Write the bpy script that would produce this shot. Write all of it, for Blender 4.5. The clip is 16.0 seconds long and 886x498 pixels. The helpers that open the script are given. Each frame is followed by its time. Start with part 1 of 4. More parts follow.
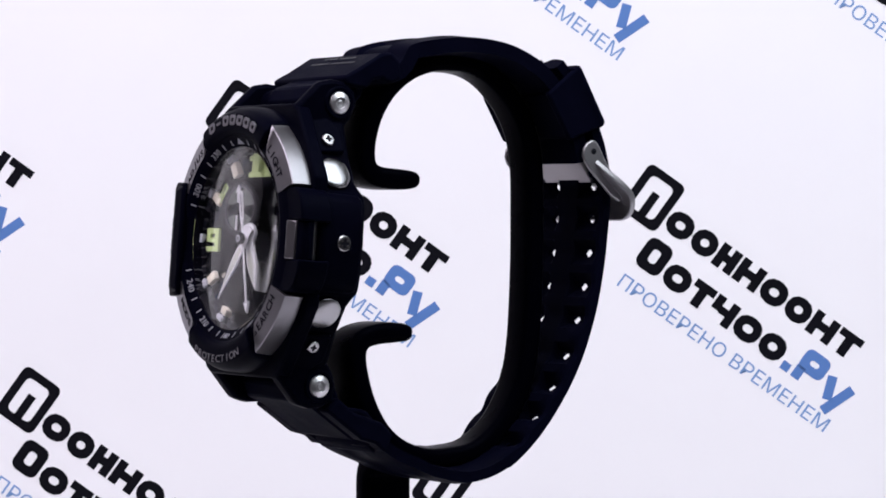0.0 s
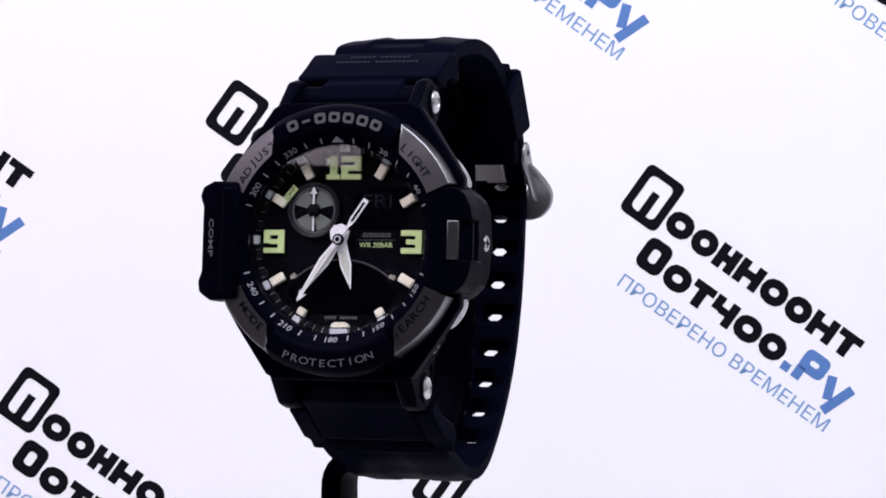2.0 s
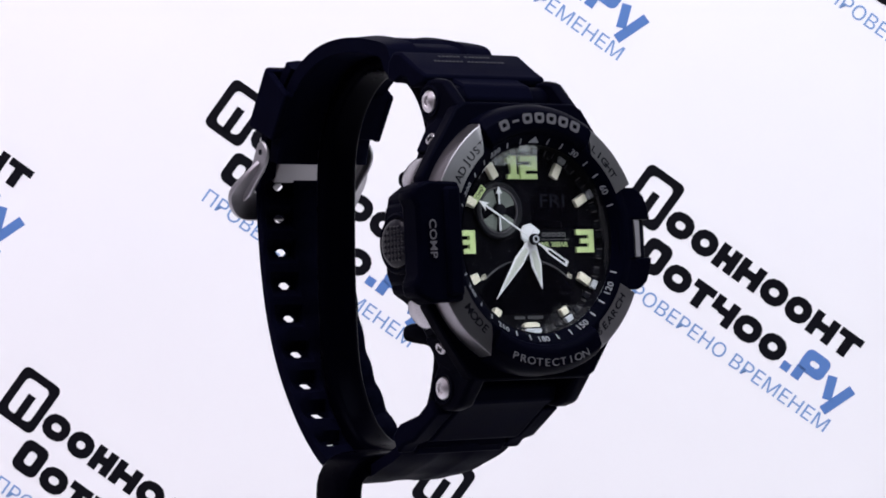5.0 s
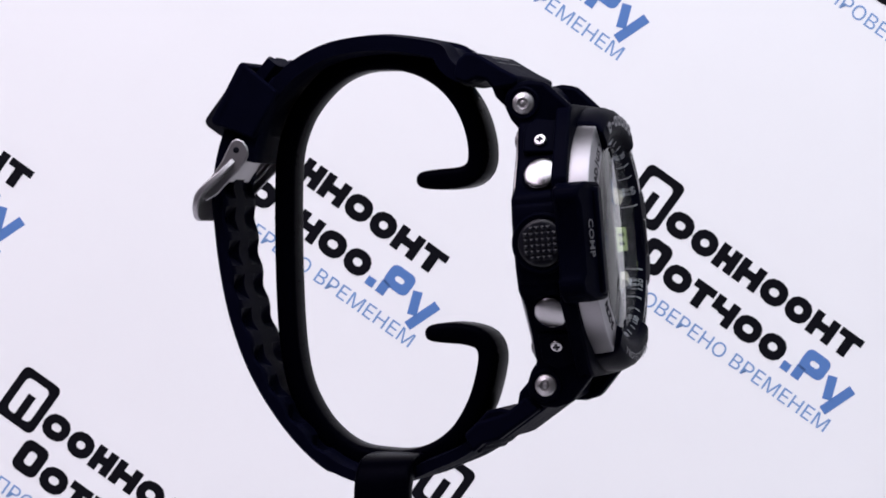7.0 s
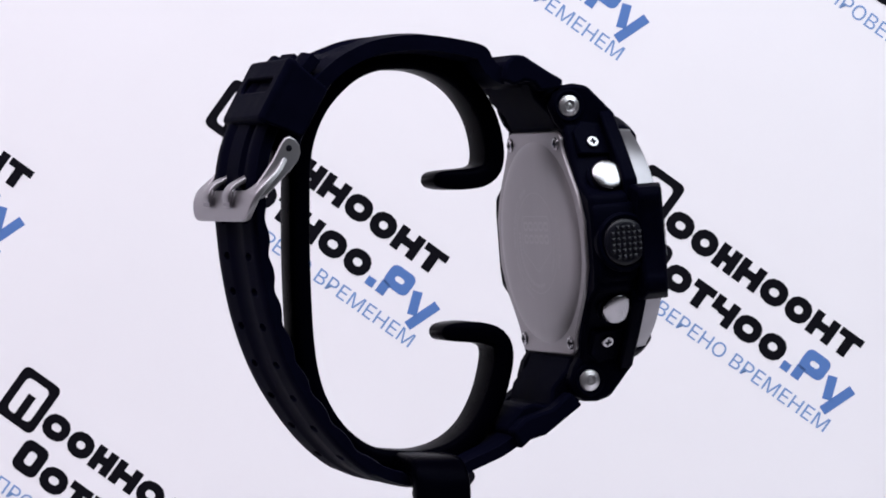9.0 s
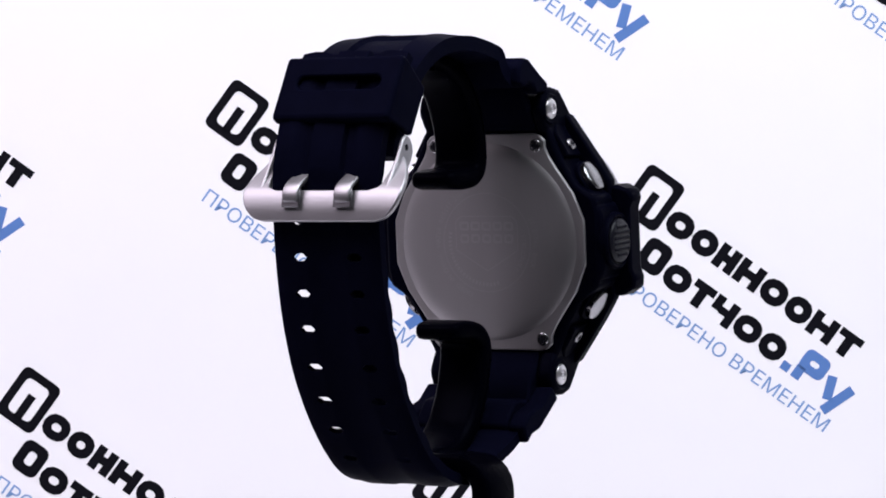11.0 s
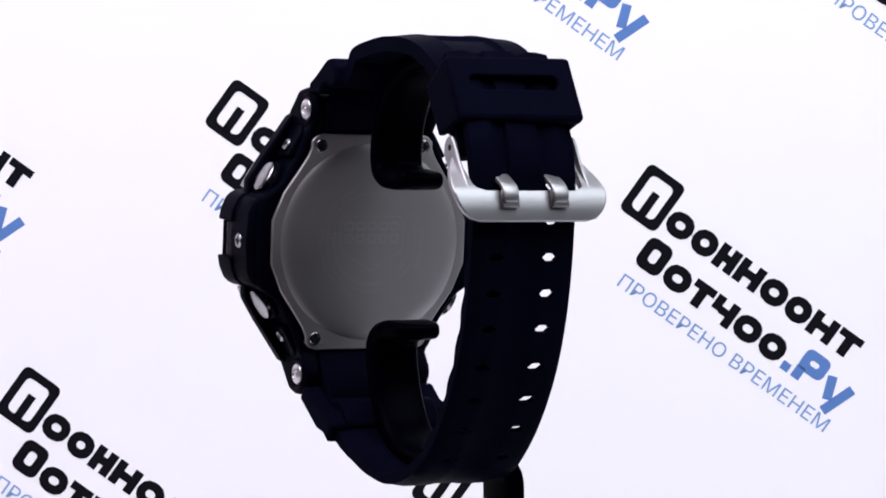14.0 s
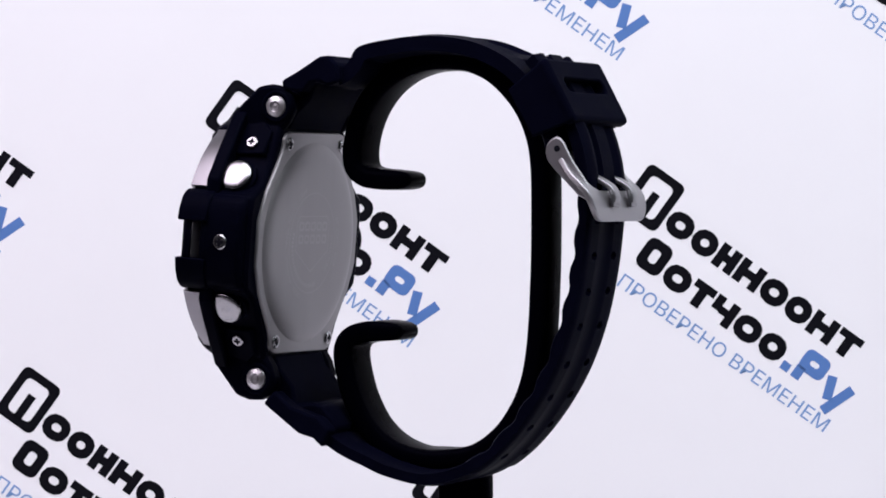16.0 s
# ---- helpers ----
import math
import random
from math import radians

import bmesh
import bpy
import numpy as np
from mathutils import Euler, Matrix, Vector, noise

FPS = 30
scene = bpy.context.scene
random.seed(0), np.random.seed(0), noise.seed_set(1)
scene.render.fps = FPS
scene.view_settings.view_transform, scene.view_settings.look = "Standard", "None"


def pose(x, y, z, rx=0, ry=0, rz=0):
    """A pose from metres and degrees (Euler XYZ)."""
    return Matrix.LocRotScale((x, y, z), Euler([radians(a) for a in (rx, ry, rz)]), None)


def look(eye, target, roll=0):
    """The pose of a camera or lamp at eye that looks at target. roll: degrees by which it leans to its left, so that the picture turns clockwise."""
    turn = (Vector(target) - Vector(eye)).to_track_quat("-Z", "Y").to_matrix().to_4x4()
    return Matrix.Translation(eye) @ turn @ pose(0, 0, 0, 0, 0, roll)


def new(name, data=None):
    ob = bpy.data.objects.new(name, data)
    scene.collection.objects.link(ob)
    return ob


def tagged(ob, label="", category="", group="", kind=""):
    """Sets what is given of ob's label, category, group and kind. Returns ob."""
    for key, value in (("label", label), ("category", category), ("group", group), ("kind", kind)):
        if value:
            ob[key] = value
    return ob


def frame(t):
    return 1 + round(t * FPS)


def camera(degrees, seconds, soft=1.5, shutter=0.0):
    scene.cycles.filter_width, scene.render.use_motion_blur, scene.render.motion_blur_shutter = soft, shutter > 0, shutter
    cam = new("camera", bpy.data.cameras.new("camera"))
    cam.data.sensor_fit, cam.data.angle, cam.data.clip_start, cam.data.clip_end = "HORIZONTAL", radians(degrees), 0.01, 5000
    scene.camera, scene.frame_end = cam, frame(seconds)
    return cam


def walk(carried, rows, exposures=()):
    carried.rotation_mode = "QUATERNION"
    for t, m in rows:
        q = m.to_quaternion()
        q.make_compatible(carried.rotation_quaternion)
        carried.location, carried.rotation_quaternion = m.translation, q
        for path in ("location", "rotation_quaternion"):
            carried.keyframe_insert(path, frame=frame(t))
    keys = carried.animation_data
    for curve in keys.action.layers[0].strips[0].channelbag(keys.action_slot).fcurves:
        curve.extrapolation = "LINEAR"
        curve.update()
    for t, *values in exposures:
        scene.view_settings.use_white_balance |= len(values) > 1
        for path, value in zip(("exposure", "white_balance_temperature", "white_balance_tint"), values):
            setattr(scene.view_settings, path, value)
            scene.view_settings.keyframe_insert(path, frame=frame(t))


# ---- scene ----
# The turning axis stands at x = 0, y = 0; the watch is about 0.17 m above the sheet that it is shown on.
H = 0.17
MM = 0.001
LENS = 15.40
FAR = 0.580              # from the lens to the turning axis
BACK = 0.18              # the sheet hangs this far behind the axis

cam = camera(LENS, 16.0, soft=1.8)
EYE = (0.0042, -FAR, H + 0.0076)
CAM_POSE = look(EYE, (0.0042, 0.0, H))
walk(cam, [(0.0, CAM_POSE), (16.0, CAM_POSE)],
     [(0.0, 0.12), (0.5, 0.20), (1.0, 0.21), (1.5, 0.31), (2.5, 0.12), (3.5, 0.13), (4.0, 0.18), (5.0, 0.16), (6.5, 0.13), (7.5, -0.06), (8.0, -0.08), (9.0, 0.03), (10.3, 0.14), (11.5, 0.26), (12.5, 0.07), (13.5, 0.18), (14.5, 0.25), (15.0, 0.19), (16.0, 0.05)])


# ---------------------------------------------------------------- light
world = bpy.data.worlds.new("world")
world.use_nodes = True
world.node_tree.nodes["Background"].inputs[0].default_value = (0.92, 0.92, 1.0, 1)
world.node_tree.nodes["Background"].inputs[1].default_value = 0.10
scene.world = world
scene.view_settings.exposure = 0.0


def area_lamp(name, eye, target, size, size_y, power, colour):
    data = bpy.data.lights.new(name, "AREA")
    data.shape, data.size, data.size_y = "RECTANGLE", size, size_y
    data.energy, data.color = power, colour
    ob = new(name, data)
    ob.matrix_world = look(eye, target)
    return ob


area_lamp("softbox_left", (-0.36, -0.16, H + 0.46), (-0.05, BACK, H), 0.42, 0.42, 2.45, (1.0, 0.885, 1.03))
area_lamp("softbox_right", (0.36, -0.16, H + 0.46), (0.05, BACK, H), 0.42, 0.42, 2.45, (0.88, 0.965, 1.03))
area_lamp("softbox_top", (0.0, -0.17, H + 0.50), (0.0, 0.06, H), 0.40, 0.36, 2.15, (0.945, 0.94, 1.03))


# ---------------------------------------------------------------- materials
def material(name, colour, rough=0.5, metal=0.0, grain=0.0, scale=4000.0, vary=0.0, coat=0.0, spec=0.5, stretch=(1, 1, 1), sheen=(1, 1, 1)):
    m = bpy.data.materials.new(name)
    m.use_nodes = True
    nt = m.node_tree
    b = nt.nodes["Principled BSDF"]
    b.inputs["Base Color"].default_value = (*colour, 1)
    b.inputs["Roughness"].default_value = rough
    b.inputs["Metallic"].default_value = metal
    b.inputs["Specular IOR Level"].default_value = spec
    b.inputs["Coat Weight"].default_value = coat
    b.inputs["Specular Tint"].default_value = (*sheen, 1)
    if grain or vary:
        tc = nt.nodes.new("ShaderNodeTexCoord")
        mp = nt.nodes.new("ShaderNodeMapping")
        mp.inputs["Scale"].default_value = stretch
        nt.links.new(tc.outputs["Object"], mp.inputs[0])
        fine = nt.nodes.new("ShaderNodeTexNoise")
        fine.inputs["Scale"].default_value = scale
        fine.inputs["Detail"].default_value = 4
        nt.links.new(mp.outputs[0], fine.inputs["Vector"])
        broad = nt.nodes.new("ShaderNodeTexNoise")
        broad.inputs["Scale"].default_value = scale * 0.06
        broad.inputs["Detail"].default_value = 5
        nt.links.new(mp.outputs[0], broad.inputs["Vector"])
        if grain:
            bump = nt.nodes.new("ShaderNodeBump")
            bump.inputs["Strength"].default_value = grain
            bump.inputs["Distance"].default_value = 0.00008
            nt.links.new(fine.outputs[0], bump.inputs["Height"])
            nt.links.new(bump.outputs[0], b.inputs["Normal"])
        if vary:
            mix = nt.nodes.new("ShaderNodeMix")
            mix.data_type = "RGBA"
            mix.inputs["A"].default_value = (*[c * (1 - vary) for c in colour], 1)
            mix.inputs["B"].default_value = (*[min(1, c * (1 + vary)) for c in colour], 1)
            nt.links.new(broad.outputs[0], mix.inputs["Factor"])
            nt.links.new(mix.outputs["Result"], b.inputs["Base Color"])
            mr = nt.nodes.new("ShaderNodeMapRange")
            mr.inputs["To Min"].default_value = max(0.02, rough * (1 - vary * 0.7))
            mr.inputs["To Max"].default_value = min(1, rough * (1 + vary * 0.7))
            nt.links.new(broad.outputs[0], mr.inputs["Value"])
            nt.links.new(mr.outputs[0], b.inputs["Roughness"])
    return m


RESIN = material("black_resin", (0.0011, 0.0012, 0.0044), 0.42, grain=0.25, vary=0.3, spec=0.009, sheen=(0.62, 0.66, 1.0))
RUBBER = material("strap_resin", (0.0020, 0.0022, 0.0074), 0.48, grain=0.3, vary=0.3, spec=0.003, sheen=(0.62, 0.66, 1.0))
GLOSSY = material("stand_plastic", (0.0006, 0.0006, 0.0020), 0.28, grain=0.05, vary=0.2, spec=0.005, sheen=(0.62, 0.66, 1.0))
SATIN = material("satin_steel", (0.66, 0.64, 0.66), 0.38, 1.0, grain=0.1, vary=0.08)
BUTTON = material("button_steel", (0.33, 0.32, 0.336), 0.24, 1.0, grain=0.04, vary=0.08)
STEEL = material("polished_steel", (0.36, 0.35, 0.366), 0.27, 1.0, grain=0.08, vary=0.06)
BUCKLE = material("brushed_buckle_steel", (0.335, 0.325, 0.341), 0.45, 1.0, grain=0.12, vary=0.07, stretch=(0.1, 1, 1))
PLATE = material("brushed_plate", (0.32, 0.306, 0.317), 0.53, 1.0, grain=0.12, vary=0.08, stretch=(1, 1, 0.06))
ENGRAVED = material("engraved_steel", (0.345, 0.33, 0.342), 0.50, 1.0, grain=0.2, vary=0.1)
INSERT = material("bezel_metal", (0.225, 0.216, 0.232), 0.36, 1.0, grain=0.15, vary=0.12)
DARK = material("dark_mark", (0.006, 0.006, 0.010), 0.6, vary=0.1, spec=0.05)
DIAL = material("dial_black", (0.0009, 0.0009, 0.0030), 0.5, grain=0.1, vary=0.3, spec=0.04)
LCD = material("display_glass", (0.0008, 0.0008, 0.0024), 0.2, vary=0.1, spec=0.06)
LUME = material("luminous_green", (0.64, 0.79, 0.36), 0.6, vary=0.05)
CREAM = material("luminous_cream", (0.93, 0.87, 0.72), 0.55, vary=0.05)
PALE = material("pale_print", (0.60, 0.62, 0.68), 0.5, vary=0.05)
GREYINK = material("grey_print", (0.105, 0.10, 0.115), 0.5, vary=0.15)
STUD = material("stud_resin", (0.006, 0.006, 0.010), 0.30, vary=0.2, spec=0.16)
RINGINK = material("ring_grey", (0.016, 0.016, 0.021), 0.35, vary=0.2, spec=0.2)
FAINT = material("faint_print", (0.0075, 0.008, 0.014), 0.5, vary=0.2, spec=0.1)
SCALE = material("scale_print", (0.26, 0.265, 0.30), 0.5, vary=0.1)
WINDOW = material("greenish_print", (0.15, 0.17, 0.155), 0.5, vary=0.15)
DIMINK = material("dim_print", (0.09, 0.088, 0.10), 0.5, vary=0.1)
HANDLUME = material("hand_lume", (0.56, 0.58, 0.52), 0.6, vary=0.05)
HANDW = material("hand_white", (0.86, 0.86, 0.90), 0.42, vary=0.04)
PAPER = material("white_sheet", (0.86, 0.845, 0.865), 0.6, grain=0.05, scale=900, vary=0.012)
INK = material("black_ink", (0.0025, 0.0025, 0.005), 0.55, scale=900, vary=0.2, spec=0.1)
BLUE = material("blue_ink", (0.085, 0.19, 0.47), 0.55, scale=900, vary=0.05)
PALEBLUE = material("pale_blue_ink", (0.17, 0.30, 0.56), 0.55, scale=900, vary=0.05)
WALL = material("grey_wall", (0.055, 0.053, 0.058), 0.8, scale=60, grain=0.05, vary=0.06)
GLASS = bpy.data.materials.new("mineral_glass")
GLASS.use_nodes = True
_g = GLASS.node_tree.nodes["Principled BSDF"]
_g.inputs["Transmission Weight"].default_value = 1.0
_g.inputs["Roughness"].default_value = 0.03
_g.inputs["IOR"].default_value = 1.34


# ---------------------------------------------------------------- mesh helpers (millimetres in, metres out)
def part(name, bm, mat, parent=None, label="", matrix=None, bevel=0.0, smooth=35, scale=MM, lean=0.0, side_step=0.0, rear=0.25):
    """One mesh object out of a bmesh in millimetres, under a thing or a part."""
    if matrix is not None:
        bm.transform(matrix)
    if lean:                          # the buckled side sits askew to the case
        for v in bm.verts:
            v.co.x += (side_step + 0.15) * min(1, max(0, (v.co.y + 5) / 25))
            v.co.y += (lean * v.co.x + rear) * min(1, max(0, (v.co.y + 5) / 25))
    if scale != 1:
        bm.transform(Matrix.Scale(scale, 4))
    bmesh.ops.recalc_face_normals(bm, faces=bm.faces)
    mesh = bpy.data.meshes.new(name)
    bm.to_mesh(mesh)
    bm.free()
    mesh.materials.append(mat)
    mesh.polygons.foreach_set("use_smooth", [True] * len(mesh.polygons))
    mesh.set_sharp_from_angle(angle=radians(smooth))
    ob = new(name, mesh)
    ob.parent = parent
    if bevel:
        mod = ob.modifiers.new("edges", "BEVEL")
        mod.width, mod.segments, mod.limit_method, mod.angle_limit = bevel * MM, 2, "ANGLE", radians(32)
        mod.use_clamp_overlap = True
    if label:
        tagged(ob, label)
    return ob


def prism(outline, z0, z1, bm=None, taper=1.0):
    """A closed outline in x, y, drawn up from z0 to z1; the top is the outline times taper."""
    bm = bm or bmesh.new()
    low = [bm.verts.new((x, y, z0)) for x, y in outline]
    high = [bm.verts.new((x * taper, y * taper, z1)) for x, y in outline]
    n = len(outline)
    bm.faces.new(low[::-1])
    bm.faces.new(high)
    for i in range(n):
        bm.faces.new((low[i], low[(i + 1) % n], high[(i + 1) % n], high[i]))
    return bm


def box(x0, x1, y0, y1, z0, z1, bm=None):
    return prism([(x0, y0), (x1, y0), (x1, y1), (x0, y1)], z0, z1, bm)


def ring_arc(profile, a0, a1, n, bm=None):
    """A closed profile of (r, z) swept round the z axis; angles in degrees clockwise from the y axis, as on a clock."""
    bm = bm or bmesh.new()
    full = abs(a1 - a0) > 359.9
    rings = []
    for i in range(n if full else n + 1):
        a = radians(a0 + (a1 - a0) * i / n)
        rings.append([bm.verts.new((r * math.sin(a), r * math.cos(a), z)) for r, z in profile])
    m = len(profile)
    for i in range(n):
        p, q = rings[i], rings[(i + 1) % len(rings)]
        for j in range(m):
            bm.faces.new((p[j], p[(j + 1) % m], q[(j + 1) % m], q[j]))
    if not full:
        bm.faces.new(rings[0])
        bm.faces.new(rings[-1][::-1])
    return bm


def turned(profile, n=32, bm=None):
    """An open profile of (r, z) that starts and ends on the axis, turned round z."""
    bm = bm or bmesh.new()
    rings = []
    for r, z in profile:
        if r < 1e-6:
            rings.append([bm.verts.new((0, 0, z))])
        else:
            rings.append([bm.verts.new((r * math.cos(2 * math.pi * i / n), r * math.sin(2 * math.pi * i / n), z)) for i in range(n)])
    for p, q in zip(rings, rings[1:]):
        for i in range(n):
            k = (i + 1) % n
            if len(p) == 1:
                bm.faces.new((p[0], q[k], q[i]))
            elif len(q) == 1:
                bm.faces.new((p[i], p[k], q[0]))
            else:
                bm.faces.new((p[i], p[k], q[k], q[i]))
    return bm


def spline(points, step=0.6):
    """A smooth polyline through the points, at even steps."""
    pts = [Vector(p) for p in points]
    out = []
    for i in range(len(pts) - 1):
        p0, p1, p2, p3 = pts[max(0, i - 1)], pts[i], pts[i + 1], pts[min(len(pts) - 1, i + 2)]
        for k in range(12):
            t = k / 12
            out.append(0.5 * (2 * p1 + (p2 - p0) * t + (2 * p0 - 5 * p1 + 4 * p2 - p3) * t * t + (3 * p1 - p0 - 3 * p2 + p3) * t ** 3))
    out.append(pts[-1])
    return out


class Track:
    """A curve by its length."""

    def __init__(self, points):
        self.p = spline(points)
        self.s = [0.0]
        for a, b in zip(self.p, self.p[1:]):
            self.s.append(self.s[-1] + (b - a).length)
        self.length = self.s[-1]

    def at(self, s):
        s = min(max(s, 0), self.length)
        i = max(1, min(len(self.s) - 1, int(np.searchsorted(self.s, s))))
        f = (s - self.s[i - 1]) / max(1e-9, self.s[i] - self.s[i - 1])
        return self.p[i - 1].lerp(self.p[i], f)

    def normal(self, s):
        d = (self.at(s + 0.7) - self.at(s - 0.7)).normalized()
        return Vector((d.y, -d.x))


def joined(bm, other):
    mesh = bpy.data.meshes.new("piece")
    other.to_mesh(mesh)
    other.free()
    bm.from_mesh(mesh)
    bpy.data.meshes.remove(mesh)
    return bm


def lettering(text, size, depth=0.05, bold=0.0, squeeze=1.0):
    """A bmesh of a line of writing, centred on the origin, in the x, y plane; size is the height of a capital."""
    cu = bpy.data.curves.new("writing", "FONT")
    cu.body, cu.size, cu.extrude, cu.offset = text, size / 0.73, depth, bold
    cu.align_x, cu.align_y, cu.resolution_u = "CENTER", "CENTER", 3
    ob = new("writing", cu)
    mesh = bpy.data.meshes.new_from_object(ob)
    bpy.data.objects.remove(ob)
    bpy.data.curves.remove(cu)
    bm = bmesh.new()
    bm.from_mesh(mesh)
    bpy.data.meshes.remove(mesh)
    lo = [min(v.co[k] for v in bm.verts) for k in (0, 1)]
    hi = [max(v.co[k] for v in bm.verts) for k in (0, 1)]
    for v in bm.verts:
        v.co.x = (v.co.x - (lo[0] + hi[0]) / 2) * squeeze
        v.co.y -= (lo[1] + hi[1]) / 2
    return bm


def frame_block(w, h, stroke, z0, z1, bm=None, x=0.0, y=0.0, curve=0.28):
    """A plain rounded frame, standing for a letter of a trade name."""
    bm = bm or bmesh.new()
    def loop(hw, hh, r):
        pts = []
        for cx, cy, a0 in ((hw - r, hh - r, 0), (-hw + r, hh - r, 90), (-hw + r, -hh + r, 180), (hw - r, -hh + r, 270)):
            for k in range(4):
                a = radians(a0 + 30 * k)
                pts.append((x + cx + r * math.cos(a), y + cy + r * math.sin(a)))
        return pts
    outer = loop(w / 2, h / 2, min(w, h) * curve)
    inner = loop(w / 2 - stroke, h / 2 - stroke, min(w, h) * 0.12 if curve < 0.4 else min(w, h) * 0.46 - stroke + 1.5)
    n = len(outer)
    rows = [[bm.verts.new((px, py, z)) for px, py in pts] for pts, z in ((outer, z0), (outer, z1), (inner, z1), (inner, z0))]
    for a, b in ((0, 1), (1, 2), (2, 3), (3, 0)):
        for i in range(n):
            k = (i + 1) % n
            bm.faces.new((rows[a][i], rows[a][k], rows[b][k], rows[b][i]))
    return bm


def rot(deg):
    return Matrix.Rotation(radians(deg), 4, "Z")


def shift(x, y, z):
    return Matrix.Translation((x, y, z))


# ---------------------------------------------------------------- the room and the printed sheet


def setting():
    for name, dims in (("wall_north", (-0.9, 0.9, 0.70, 0.76, -0.75, 1.2)), ("wall_south", (-0.9, 0.9, -1.26, -1.2, -0.75, 1.2)), ("wall_west", (-0.96, -0.9, -1.26, 0.76, -0.75, 1.2)),
                       ("wall_east", (0.9, 0.96, -1.26, 0.76, -0.75, 1.2)), ("floor", (-0.96, 0.96, -1.26, 0.76, -0.8, -0.75)),
                       ("ceiling", (-0.96, 0.96, -1.26, 0.76, 1.2, 1.25))):
        ob = part(name, box(*dims), WALL, label="plain grey " + ("wall" if "wall" in name else name), scale=1)
        tagged(ob, category=name.split("_")[0], kind="structure")

    table = new("table")
    tagged(table, "plain grey table under the white sheet", "table")
    part("tabletop", box(-0.87, 0.87, -0.40, 0.36, -0.034, -0.004), WALL, table, scale=1, bevel=2)
    for x in (-0.80, 0.80):
        for y in (-0.34, 0.30):
            part("leg", box(x - 0.025, x + 0.025, y - 0.025, y + 0.025, -0.75, -0.034), WALL, table, scale=1, bevel=2)

    # a sheet that hangs down behind the watch and runs forward under it
    sheet = bmesh.new()
    r = 0.04
    line = [(BACK, 0.42), (BACK, 0.34), (BACK, 0.25), (BACK, r)]
    line += [(BACK - r + r * math.cos(radians(a)), r - r * math.sin(radians(a))) for a in range(10, 91, 10)]
    line += [(0.0, 0.0), (-0.07, 0.0), (-0.14, 0.0)]
    rows = []
    for dy in (0.0, 1.0):
        rows.append([])
    n = len(line)
    for i, (y, z) in enumerate(line):
        p, q = line[max(0, i - 1)], line[min(n - 1, i + 1)]
        d = Vector((q[0] - p[0], q[1] - p[1])).normalized()
        nx, nz = -d.y, d.x
        rows[0].append([sheet.verts.new((x, y, z)) for x in (-0.85, -0.2, 0, 0.2, 0.85)])
        rows[1].append([sheet.verts.new((x, y + nx * 0.0015, z + nz * 0.0015)) for x in (-0.85, -0.2, 0, 0.2, 0.85)])
    for i in range(n - 1):
        for j in range(4):
            for k in (0, 1):
                a, b = rows[k][i], rows[k][i + 1]
                sheet.faces.new((a[j], a[j + 1], b[j + 1], b[j]))
        for j in (0, 4):
            sheet.faces.new((rows[0][i][j], rows[0][i + 1][j], rows[1][i + 1][j], rows[1][i][j]))
    for i in (0, n - 1):
        for j in range(4):
            sheet.faces.new((rows[0][i][j], rows[0][i][j + 1], rows[1][i][j + 1], rows[1][i][j]))
    ob = part("backdrop", sheet, PAPER, label="white sheet printed with slanted black and blue shop marks", scale=1, smooth=50)
    tagged(ob, category="backdrop", kind="structure")
    return ob


